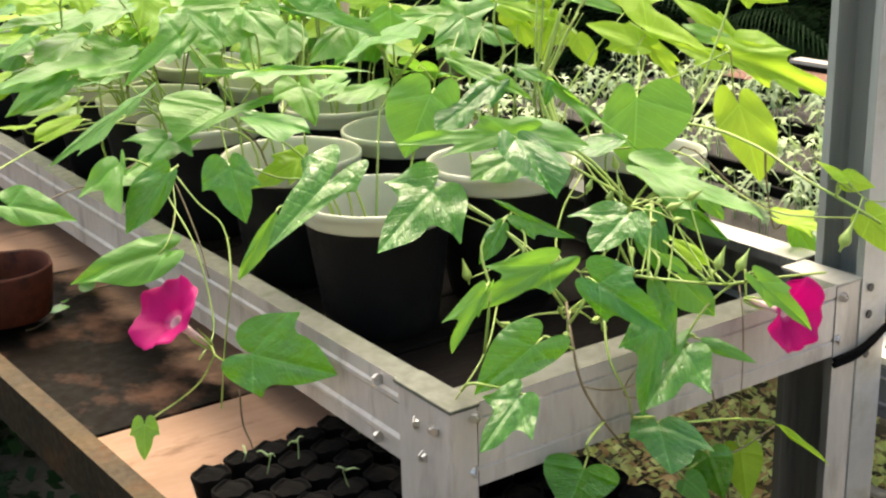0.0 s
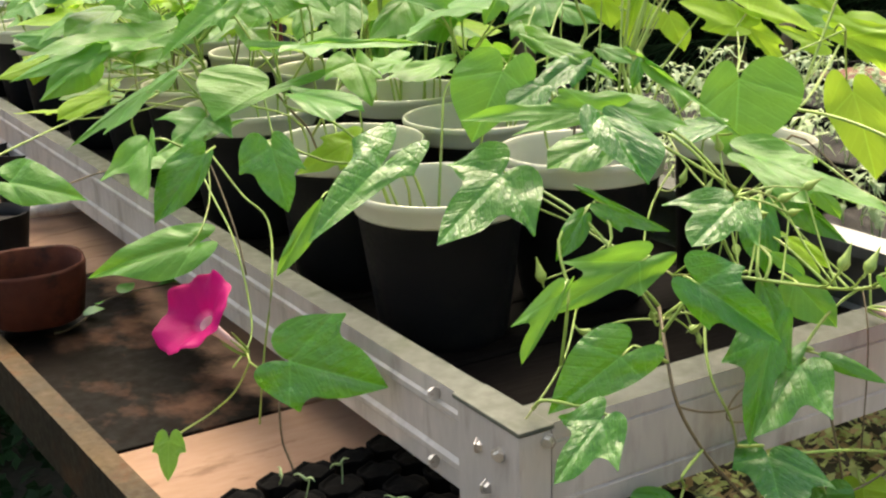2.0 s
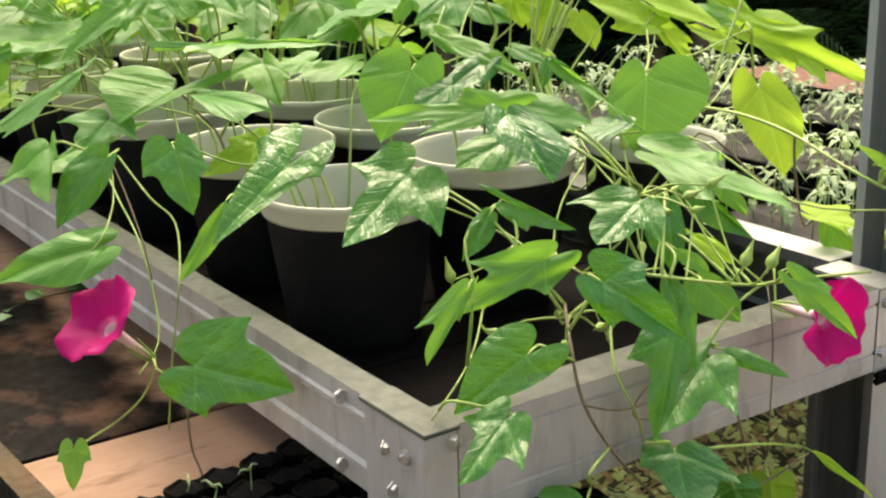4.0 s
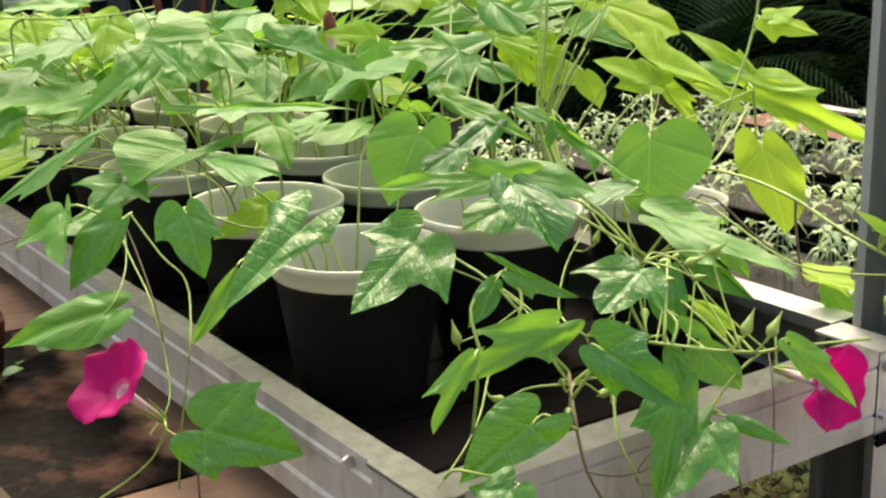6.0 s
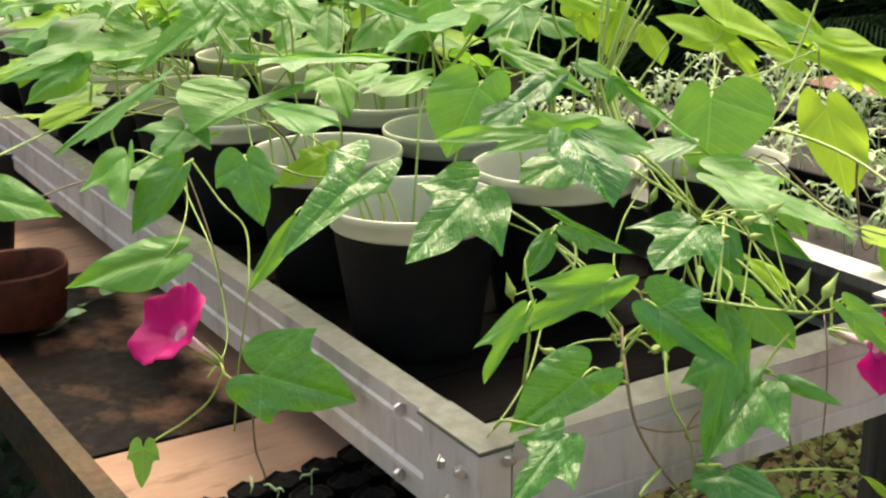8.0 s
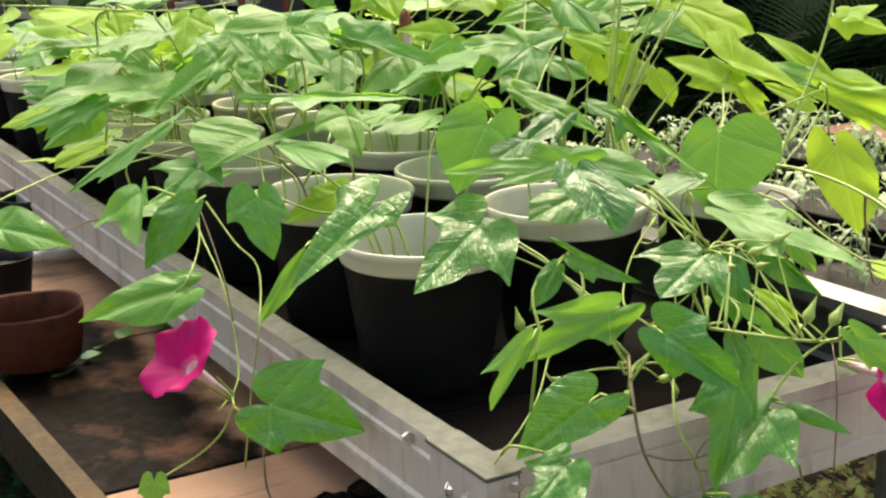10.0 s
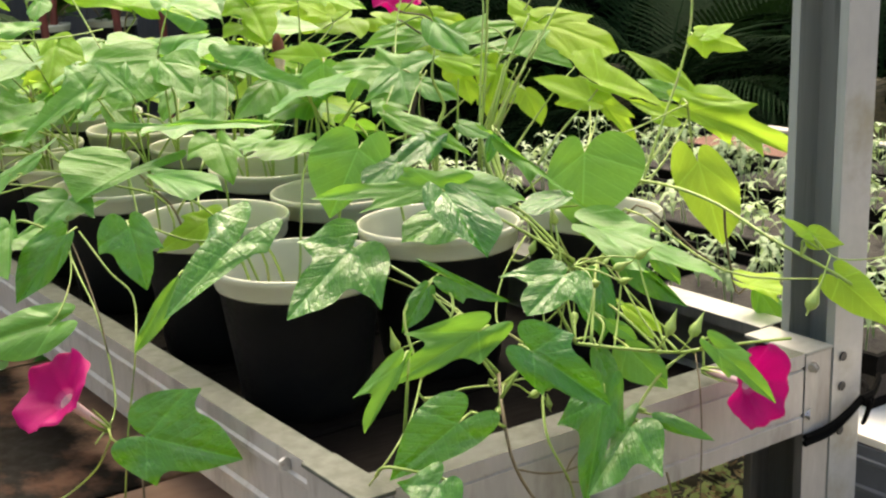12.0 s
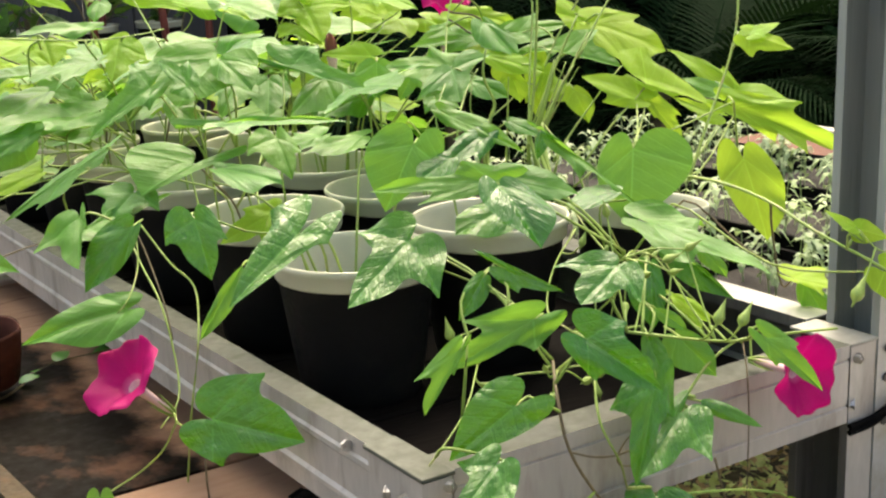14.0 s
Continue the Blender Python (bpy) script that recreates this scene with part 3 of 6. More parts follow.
# Trays of round cells.
def cell_mesh():
    bm = bmesh.new()
    rings = lathe(bm, [(0.017, 0.0), (0.0235, 0.040), (0.0252, 0.044), (0.0245, 0.047), (0.0215, 0.0465), (0.0205, 0.043), (0.012, 0.0465), (0.002, 0.046)], 14, lambda a, p: p + Vector((0.003, 0.003, 0.007)) * noise.noise(p * 60))
    bm.faces.new(rings[-1])
    return as_mesh("cell", bm, TRAY, True)


CELL = cell_mesh()


def sprout_mesh(seed):
    r = random.Random(seed)
    bm = bmesh.new()
    h = r.uniform(0.012, 0.026)
    tube(bm, [(0, 0, 0), (0.003, 0.002, h * 0.5), (r.uniform(-0.006, 0.006), 0.004, h)], 0.0009, 0.0007, 4, 3)
    for s in (1, -1):
        tube(bm, [(0.002, 0.003, h), (0.008 * s, 0.004, h + 0.004), (0.014 * s, 0.002, h + 0.002)], 0.0018, 0.0006, 4, 2)
    return as_mesh("sprout", bm, SEEDLING, True)


SPROUTS = [sprout_mesh(k) for k in range(3)]
for x0, y0, turn, nx, ny in ((-0.150, 0.300, 9, 8, 6), (-0.12, 0.01, 6, 8, 5)):
    tray = thing("seed_tray", "black round-cell seedling tray with dark wet soil", "seed tray", "trays on the lower bench", pose(x0, y0, LZ, 0, 0, turn))
    r = random.Random(nx * ny + int(y0 * 100))
    for i in range(nx):
        for j in range(ny):
            put("cell", CELL, tray, pose(0.0485 * i + r.uniform(-0.002, 0.002), -0.0485 * j + r.uniform(-0.002, 0.002), r.uniform(0, 0.003), r.uniform(-3, 3), r.uniform(-3, 3), 0))
            if r.random() < 0.22:
                put("sprout", SPROUTS[r.randrange(3)], tray, pose(0.0485 * i, -0.0485 * j, 0.045, 0, 0, r.uniform(0, 360)), "tiny pale sprout")


# ---- morning glory plants ----
LEAF_SHAPES = {
    # Half of a blade's edge from the notch at the stalk to the tip, the blade being 1 long; first the lobe's point.
    "T": ((0.95, 0.26), [(0, 0), (0.05, -0.13), (0.17, -0.25), (0.35, -0.29), (0.54, -0.22), (0.68, -0.08), (0.78, 0.06), (0.87, 0.17), (0.95, 0.26), (0.83, 0.265), (0.64, 0.28), (0.47, 0.315), (0.385, 0.39), (0.375, 0.50), (0.35, 0.61), (0.27, 0.75), (0.14, 0.88), (0.04, 0.965), (0, 1)]),
    "L": ((0.73, 0.28), [(0, 0), (0.05, -0.14), (0.17, -0.26), (0.35, -0.28), (0.51, -0.19), (0.61, -0.04), (0.66, 0.09), (0.70, 0.20), (0.73, 0.28), (0.62, 0.285), (0.51, 0.31), (0.435, 0.375), (0.41, 0.48), (0.33, 0.65), (0.18, 0.82), (0.05, 0.955), (0, 1)]),
    "H": ((0.50, 0.10), [(0, 0), (0.07, -0.13), (0.20, -0.21), (0.36, -0.17), (0.47, -0.04), (0.50, 0.10), (0.47, 0.27), (0.38, 0.46), (0.26, 0.64), (0.14, 0.80), (0.045, 0.93), (0, 1)]),
    "C": ((0.57, 0.02), [(0, 0), (0.045, -0.13), (0.13, -0.26), (0.27, -0.33), (0.43, -0.28), (0.54, -0.14), (0.57, 0.02), (0.54, 0.22), (0.45, 0.42), (0.32, 0.61), (0.18, 0.79), (0.06, 0.93), (0, 1)]),
    "N": ((0.30, 0.36), [(0, 0), (0.10, 0.02), (0.22, 0.12), (0.29, 0.25), (0.30, 0.36), (0.27, 0.52), (0.20, 0.70), (0.11, 0.86), (0.03, 0.96), (0, 1)]),
}


def leaf_blade(name, kind, material, tip, left, right, arch, wave, seed):
    """A blade from its stalk joint at 0, its halves laid between the midrib and the point of each lobe; arched between its ribs, with a wavy edge."""
    (lx, ly), half = LEAF_SHAPES[kind]
    edge = [(p.x, p.y) for p in smooth_line([(x, y, 0) for x, y in half], 3)]
    along = Vector(tip)
    long = along.length
    across = {1: (Vector(right) - ly * along) / lx, -1: (Vector(left) - ly * along) / lx}
    up = {}
    for side in (1, -1):
        n = across[side].cross(along) * side
        up[side] = (n if n.length > 1e-9 else Vector((0, 0, 1))).normalized()
    middle = (up[1] + up[-1]).normalized() if (up[1] + up[-1]).length > 0.1 else up[1]
    if middle.z < 0:
        middle = -middle
    bm = bmesh.new()
    uv = bm.loops.layers.uv.new("UVMap")
    flat = {}
    grid = {}
    steps = 5
    for side in (1, -1):
        for i, (x, y) in enumerate(edge):
            root = max(0.0, min(1.0, y * 0.94 + 0.03 - 0.10 * x)) if 0 < i < len(edge) - 1 else y
            for k in range(steps + 1):
                f = k / steps
                px, py = x * f, root + (y - root) * f
                if k == 0 and side == -1:
                    grid[side, i, k] = grid[1, i, 0]
                    continue
                reach = min(1.0, px / lx)
                ripple = noise.noise((px * side * 3.1 + seed, py * 3.1, seed * 1.7)) * (0.25 + 1.6 * px)
                bulge = arch * (4 * max(0, py) * (1 - max(0, min(1, py))) * 0.6 + 4 * reach * (1 - reach) * 0.5) + wave * ripple + 0.05 * math.sin(9 * py + 5 * px + seed) * wave * px * 4
                v = bm.verts.new(px * across[side] + py * along + middle * long * bulge)
                flat[v] = (px * side, py)
                grid[side, i, k] = v
        for i in range(len(edge) - 1):
            for k in range(steps):
                quad = [grid[side, i, k], grid[side, i + 1, k], grid[side, i + 1, k + 1], grid[side, i, k + 1]]
                quad = [v for n, v in enumerate(quad) if v not in quad[:n]]
                if side == -1:
                    quad.reverse()
                if len(quad) > 2:
                    bm.faces.new(quad)
    for f in bm.faces:
        for loop in f.loops:
            loop[uv].uv = flat[loop.vert]
    bmesh.ops.remove_doubles(bm, verts=bm.verts, dist=0.0004 * long)
    me = bpy.data.meshes.new(name)
    bm.to_mesh(me)
    bm.free()
    me.materials.append(material)
    for f in me.polygons:
        f.use_smooth = True
    return me


LEAVES = {}
rng = random.Random(11)
for kind in "LHNT":
    for material in (LEAF, LEAF_DARK, LEAF_PALE):
        lx, ly = LEAF_SHAPES[kind][0]
        LEAVES[kind, material.name] = []
        for v in range(5):
            droop = [rng.uniform(-0.22, 0.10) for _ in range(3)]
            LEAVES[kind, material.name].append(leaf_blade("leaf", kind, material, (0, 1, droop[0]), (-lx, ly, droop[1]), (lx, ly, droop[2]), rng.uniform(0.02, 0.08), 0.065, 7.3 * v + len(LEAVES)))

PLANTS = []
for i, (x, y) in enumerate(POTS):
    g = thing("morning_glory", "leafy green morning glory vine growing from a pot", "plant", "vines in the pots", Matrix.Translation((x, y, DECK + 0.118)))
    PLANTS.append((g, Vector((x, y, DECK + 0.118))))


FORKS = {}
HUBS = [Vector(h) for h in [(0.200, 0.050, 0.852), (0.339, 0.100, 0.940), (0.362, 0.160, 0.877), (0.238, -0.030, 0.718)]]

RUNS = []


def plant_for(p):
    return min(PLANTS, key=lambda g: (g[1].xy - Vector(p).xy).length)


def placed(g, ob):
    ob.parent = g
    ob.matrix_parent_inverse = g.matrix_basis.inverted()
    return ob


def stalk(g, points, r0, r1, material, name):
    bm = tube(bmesh.new(), points, r0, r1, 5, 4)
    return placed(g, put(name, as_mesh(name, bm, material, True)))


def blade(base, tip, normal, kind, wide, material, stem=True):
    """One leaf from its stalk joint to its tip, with its stalk down to the nearest plant."""
    base, tip, n = Vector(base), Vector(tip), Vector(normal)
    y = tip - base
    z = (n - n.dot(y) / y.length_squared * y).normalized()
    return slanted_blade(base, y, y.cross(z) * wide, z, kind, material, stem)


def leaf_stalk(g, root, base, y, z):
    """The stalk of a leaf, to a vine, a knot of stems or the plant's root near it."""
    hubs = [h for h in HUBS if (h - base).length < 0.26] if base.y < 0.33 else []
    far = (root - base).xy.length
    near = min(RUNS, key=lambda h: (h - base).length) if RUNS else base
    if 0.012 < (near - base).length < (0.05 if far < 0.24 and base.y > 0.3 else 0.13):
        foot = near
    elif hubs:
        foot = min(hubs, key=lambda h: (h - base).length) + Vector((rng.uniform(-0.004, 0.004), rng.uniform(-0.004, 0.004), rng.uniform(-0.006, 0.006)))
    elif base.y > 0.6 and [f for f in FORKS.get(g.name, []) if 0.03 < (f - base).length < 0.15 and f.z < base.z - 0.01]:
        foot = min((f for f in FORKS[g.name] if 0.03 < (f - base).length and f.z < base.z - 0.01), key=lambda f: (f - base).length)
    else:
        out = Vector((base.x - root.x, base.y - root.y, 0))
        reach = out.length
        out = out.normalized() if reach > 1e-4 else Vector((1, 0, 0))
        foot = root + out * min(0.05, reach * 0.5) + Vector((rng.uniform(-0.02, 0.02), rng.uniform(-0.02, 0.02), 0))
        bend = root + out * min(0.075, 0.8 * reach) + Vector((rng.uniform(-0.01, 0.01), rng.uniform(-0.01, 0.01), max(0.095, 0.55 * (base.z - root.z))))
        FORKS.setdefault(g.name, []).append(bend.copy())
        p1 = base - 0.012 * y - 0.02 * z
        stalk(g, [base, p1, base.lerp(bend, 0.5) + Vector((0, 0, 0.012 - 0.2 * max(0, reach - 0.15))), bend, foot], 0.0011, 0.0019, STEM if rng.random() < 0.93 else STEM_BROWN, "leaf_stalk")
        return
    p1 = base - 0.015 * y - 0.015 * z
    p2 = base.lerp(foot, 0.45) + Vector((rng.uniform(-0.02, 0.02), rng.uniform(-0.02, 0.02), 0.015)) * min(1, (base - foot).length * 12)
    stalk(g, [base, p1, p2, foot], 0.0011, 0.0019, STEM if rng.random() < 0.93 else STEM_BROWN, "leaf_stalk")


def slanted_blade(base, along, across, normal, kind, material, stem=True):
    """A leaf by its midrib and its half width, which need not stand square to each other."""
    base, along, across, z = Vector(base), Vector(along), Vector(across), Vector(normal)
    m = Matrix((across, along, z * along.length)).transposed().to_4x4()
    m.translation = base
    g, root = plant_for(base)
    ob = put("leaf", rng.choice(LEAVES[kind, material.name]))
    ob.parent = g
    ob.matrix_parent_inverse = g.matrix_basis.inverted() @ m
    if stem:
        leaf_stalk(g, root, base, along.normalized(), z)
    return ob


def lobed_leaf(base, tip, left, right, kind, material, stem=True, arch=None):
    """A leaf by its stalk joint, its tip and the points of its two side lobes."""
    base, tip, left, right = Vector(base), Vector(tip), Vector(left), Vector(right)
    g, root = plant_for(base)
    me = leaf_blade("leaf", kind, material, tip - base, left - base, right - base, rng.uniform(0.03, 0.09) if arch is None else arch, 0.075, rng.uniform(0, 90))
    ob = placed(g, put("leaf", me, None, Matrix.Translation(base)))
    z = (right - base).cross(tip - base).normalized()
    if stem:
        leaf_stalk(g, root, base, (tip - base).normalized(), z if z.z > 0 else -z)
    return ob


def vine(points, r, material, taper=0.7):
    RUNS.extend(smooth_line(points, 8))
    g, _ = plant_for(points[len(points) // 2])
    return stalk(g, points, r * 0.85, r * taper, material, "vine")


def flower_mesh():
    def wave(a, p):
        r = p.xy.length
        k = max(0, (r - 0.45) / 0.55)
        rib = abs(math.sin(2.5 * a)) ** 0.5
        edge = 1 - k * (0.055 * (1 - rib) + 0.05 * noise.noise((4 * p.x, 4 * p.y, 3)))
        crease = (0.035 + 0.05 * k) * max(0, 1 - 4 * (1 - abs(math.cos(2.5 * a)))) * min(1, r * 2)
        return Vector((p.x * edge, p.y * edge, p.z - crease + k * (0.09 * math.sin(5 * a + 0.6) + 0.16 * noise.noise((2.5 * p.x, 2.5 * p.y, 1)))))
    bm = bmesh.new()
    lathe(bm, [(0.10, -0.35), (0.13, -0.2), (0.20, -0.06), (0.34, 0.10), (0.52, 0.24), (0.72, 0.35), (0.88, 0.41), (0.96, 0.42), (1.0, 0.40)], 60, wave)
    petals = as_mesh("petals", bm, PETAL, True)
    bm = bmesh.new()
    lathe(bm, [(0.055, -1.35), (0.075, -1.1), (0.10, -0.6), (0.125, -0.2), (0.18, -0.075)], 16)
    neck = as_mesh("flower_tube", bm, TUBE, True)
    sepal = as_mesh("sepal", tube(bmesh.new(), [(0.05, 0, -1.4), (0.12, 0, -1.1), (0.17, 0, -0.7)], 0.045, 0.01, 5, 3), STEM, True)
    return petals, neck, sepal


PETALS, NECK, SEPAL = flower_mesh()


def flower(place, aim, radius, tail, deep=1.0):
    g, _ = plant_for(place)
    place = Vector(place)
    m = Matrix.Translation(place) @ Vector(aim).to_track_quat("Z", "Y").to_matrix().to_4x4() @ Matrix.Diagonal((radius, radius, radius * deep, 1))
    bloom = placed(g, put("flower", PETALS, None, m, "open magenta trumpet flower"))
    put("flower_tube", NECK, bloom)
    for k in range(5):
        put("sepal", SEPAL, bloom, pose(0, 0, 0, 0, 0, 72 * k))
    end = m @ Vector((0, 0, -1.38))
    stalk(g, [end, end.lerp(Vector(tail), 0.5) + Vector((0, 0, 0.004)), tail], 0.0014, 0.0016, STEM, "flower_stalk")


def bud(low, high):
    """A closed, wilting flower standing up."""
    low, high = Vector(low), Vector(high)
    g, _ = plant_for(low)
    s = (high - low).length
    m = Matrix.Translation(low) @ (high - low).to_track_quat("Z", "Y").to_matrix().to_4x4() @ Matrix.Scale(s, 4)
    bm = bmesh.new()
    lathe(bm, [(0.05, 0), (0.09, 0.2), (0.12, 0.45)], 12)
    neck = placed(g, put("bud", as_mesh("bud_tube", bm, TUBE, True), None, m, "closed pink flower bud"))
    bm = bmesh.new()
    lathe(bm, [(0.12, 0.45), (0.155, 0.6), (0.13, 0.8), (0.07, 0.95), (0.01, 1.0)], 12, lambda a, p: p * 1.0 + Vector((0.02 * math.sin(3 * a), 0.02 * math.cos(2 * a), 0)))
    put("bud_tip", as_mesh("bud_tip", bm, RED_STEM, True), neck)


def green_bud(low, high):
    low, high = Vector(low), Vector(high)
    g, _ = plant_for(low)
    s = (high - low).length
    m = Matrix.Translation(low) @ (high - low).to_track_quat("Z", "Y").to_matrix().to_4x4() @ Matrix.Scale(s, 4)
    bm = bmesh.new()
    lathe(bm, [(0.03, -0.3), (0.05, -0.1), (0.2, 0.05), (0.24, 0.25), (0.14, 0.5), (0.06, 0.8), (0.01, 1.05)], 10)
    placed(g, put("green_bud", as_mesh("green_bud", bm, STEM, True), None, m))
    near = min(RUNS, key=lambda h: (h - low).length)
    if 0.004 < (near - low).length < 0.16:
        stalk(g, [low, low.lerp(near, 0.5) + Vector((0, 0, -0.006)), near], 0.0010, 0.0013, STEM, "flower_stalk")


def sprig(start, way, length, seed):
    """A thin side stalk with a small bud at its end."""
    r = random.Random(seed)
    start, way = Vector(start), Vector(way).normalized()
    g, _ = plant_for(start)
    mid = start + way * length * 0.55 + Vector((r.uniform(-0.008, 0.008), r.uniform(-0.008, 0.008), 0.006))
    end = start + way * length
    stalk(g, [start, mid, end], 0.0013, 0.0009, STEM, "flower_stalk")
    green_bud(end, end + (way + Vector((0, 0, 0.5))).normalized() * r.uniform(0.012, 0.024))


# ---- leaves, stems and flowers in their places ----
vine([(-0.298, 0.618, 0.968), (-0.252, 0.653, 0.975), (-0.163, 0.734, 0.981), (-0.076, 0.803, 0.983), (0.037, 0.837, 0.955)], 0.0018, STEM)
vine([(-0.224, 0.623, 0.925), (-0.163, 0.648, 0.931), (-0.108, 0.665, 0.932), (0.017, 0.761, 0.942)], 0.0016, STEM_BROWN)
vine([(0.030, 0.846, 0.890), (0.000, 0.709, 0.867), (-0.020, 0.593, 0.839), (-0.030, 0.533, 0.779), (-0.050, 0.484, 0.747), (-0.090, 0.444, 0.733)], 0.0017, STEM)
vine([(0.060, 0.859, 0.885), (0.060, 0.753, 0.847), (0.050, 0.647, 0.837), (-0.005, 0.513, 0.809), (-0.030, 0.497, 0.716), (-0.040, 0.503, 0.627)], 0.0018, STEM)
vine([(0.274, 0.020, 0.883), (0.320, -0.020, 0.876), (0.379, -0.030, 0.863), (0.422, -0.050, 0.866), (0.487, -0.080, 0.867)], 0.0022, STEM)
vine([(0.303, -0.030, 0.808), (0.341, -0.030, 0.844), (0.380, -0.030, 0.861), (0.393, -0.040, 0.866)], 0.002, STEM)
vine([(0.714, 0.380, 0.931), (0.769, 0.395, 1.014), (0.819, 0.409, 1.084), (0.859, 0.429, 1.152), (0.891, 0.461, 1.246), (0.918, 0.499, 1.350)], 0.0026, STEM)
vine([(0.605, 0.621, 0.938), (0.666, 0.688, 1.098), (0.693, 0.716, 1.173), (0.693, 0.740, 1.216), (0.687, 0.760, 1.234)], 0.0022, STEM)
vine([(0.693, 0.714, 1.032), (0.755, 0.734, 1.110), (0.819, 0.741, 1.187), (0.882, 0.752, 1.278)], 0.0024, STEM)
vine([(0.730, 0.647, 1.087), (0.790, 0.664, 1.151), (0.860, 0.678, 1.221), (0.930, 0.704, 1.294)], 0.0024, STEM)
vine([(0.172, 0.841, 1.019), (0.164, 0.926, 1.096), (0.156, 1.010, 1.169), (0.148, 1.096, 1.250), (0.146, 1.179, 1.330)], 0.0018, STEM)
vine([(0.544, 0.750, 1.061), (0.615, 0.848, 1.138), (0.672, 0.898, 1.224), (0.720, 0.949, 1.296)], 0.0018, STEM)
vine([(0.189, 0.040, 0.865), (0.155, -0.010, 0.845), (0.153, -0.030, 0.798), (0.191, -0.030, 0.736), (0.235, -0.040, 0.680)], 0.0022, STEM_BROWN)
vine([(0.438, 0.010, 0.837), (0.423, -0.012, 0.806), (0.427, -0.012, 0.746), (0.426, -0.012, 0.654)], 0.0011, STEM_BROWN)
vine([(0.136, 0.100, 0.856), (0.096, 0.060, 0.837), (0.056, 0.030, 0.824), (0.013, 0.010, 0.806)], 0.0013, STEM)
vine([(-0.085, 0.405, 0.751), (-0.092, 0.440, 0.705), (-0.110, 0.480, 0.667), (-0.140, 0.480, 0.656), (-0.165, 0.450, 0.664), (-0.176, 0.434, 0.669)], 0.0015, STEM)
vine([(-0.040, 0.438, 0.679), (-0.040, 0.436, 0.630), (-0.040, 0.408, 0.599), (-0.040, 0.387, 0.524)], 0.0017, STEM_BROWN)
vine([(0.260, 0.050, 0.856), (0.221, 0.010, 0.835), (0.203, -0.020, 0.808), (0.220, -0.030, 0.766), (0.229, -0.030, 0.735)], 0.0018, STEM)
vine([(0.356, -0.030, 0.734), (0.380, -0.030, 0.653), (0.395, -0.030, 0.562)], 0.0018, STEM_BROWN)
vine([(0.341, -0.030, 0.646), (0.389, -0.040, 0.646), (0.447, -0.050, 0.667)], 0.0016, STEM_BROWN)
vine([(0.478, 0.260, 0.868), (0.494, 0.328, 0.887), (0.505, 0.375, 0.907), (0.527, 0.426, 0.925)], 0.002, STEM)
vine([(0.465, 0.245, 0.870), (0.574, 0.279, 0.877), (0.657, 0.283, 0.893)], 0.002, STEM)
vine([(0.349, 0.203, 0.821), (0.357, 0.261, 0.832), (0.403, 0.305, 0.871), (0.472, 0.345, 0.903)], 0.0018, STEM)
vine([(0.273, 0.411, 0.899), (0.290, 0.349, 0.881), (0.305, 0.299, 0.861), (0.302, 0.238, 0.849)], 0.0018, STEM)
vine([(0.287, 0.395, 0.871), (0.305, 0.335, 0.860), (0.320, 0.285, 0.841), (0.308, 0.225, 0.817)], 0.0018, STEM)
vine([(0.636, 0.460, 0.899), (0.645, 0.420, 0.924), (0.655, 0.360, 0.948), (0.653, 0.270, 0.955), (0.632, 0.160, 0.950), (0.601, 0.050, 0.933), (0.609, -0.020, 0.911), (0.662, -0.060, 0.868), (0.724, -0.090, 0.826)], 0.0028, STEM)
vine([(0.591, -0.020, 0.950), (0.603, -0.040, 0.927), (0.641, -0.050, 0.919), (0.692, -0.060, 0.918)], 0.0012, STEM)
vine([(0.567, 0.464, 0.929), (0.650, 0.453, 0.976), (0.730, 0.415, 1.004), (0.804, 0.381, 1.036)], 0.0018, STEM)
vine([(0.072, 0.655, 0.929), (0.082, 0.693, 0.959), (0.088, 0.721, 0.986), (0.090, 0.735, 0.999)], 0.0018, STEM)
vine([(0.135, 0.595, 0.930), (0.155, 0.650, 0.956), (0.197, 0.718, 0.988), (0.237, 0.772, 1.009)], 0.0018, STEM)
vine([(0.169, -0.012, 0.785), (0.202, -0.012, 0.771), (0.236, -0.012, 0.765), (0.263, -0.012, 0.770), (0.265, -0.013, 0.783), (0.246, -0.013, 0.781), (0.232, -0.012, 0.764), (0.237, -0.012, 0.752), (0.263, -0.012, 0.745)], 0.0013, STEM_BROWN)
blade((0.345, -0.040, 0.654), (0.353, -0.063, 0.599), (-0.578, -0.779, 0.243), 'H', 0.9, LEAF_DARK)
blade((0.412, -0.030, 0.636), (0.410, -0.045, 0.571), (-0.544, -0.813, 0.210), 'H', 0.8, LEAF_PALE)
blade((0.452, -0.050, 0.667), (0.482, -0.109, 0.625), (-0.388, -0.656, 0.648), 'N', 0.22, LEAF_PALE)
blade((0.323, -0.040, 0.811), (0.369, -0.082, 0.782), (-0.398, -0.773, 0.494), 'N', 0.42, LEAF_DARK)
blade((0.383, 0.020, 0.864), (0.370, 0.069, 0.905), (-0.440, -0.645, 0.625), 'N', 0.36, LEAF_PALE)
blade((0.825, 0.372, 1.132), (0.858, 0.320, 1.107), (-0.217, -0.521, 0.826), 'L', 0.5, LEAF_PALE)
blade((0.827, 0.371, 1.133), (0.874, 0.360, 1.143), (-0.288, -0.517, 0.806), 'L', 0.55, LEAF_PALE)
blade((0.014, 1.220, 1.001), (-0.122, 1.269, 0.971), (-0.346, -0.462, 0.817), 'H', 0.45, LEAF)
blade((0.010, 1.222, 1.001), (0.082, 1.187, 1.008), (-0.329, -0.515, 0.791), 'H', 0.55, LEAF)
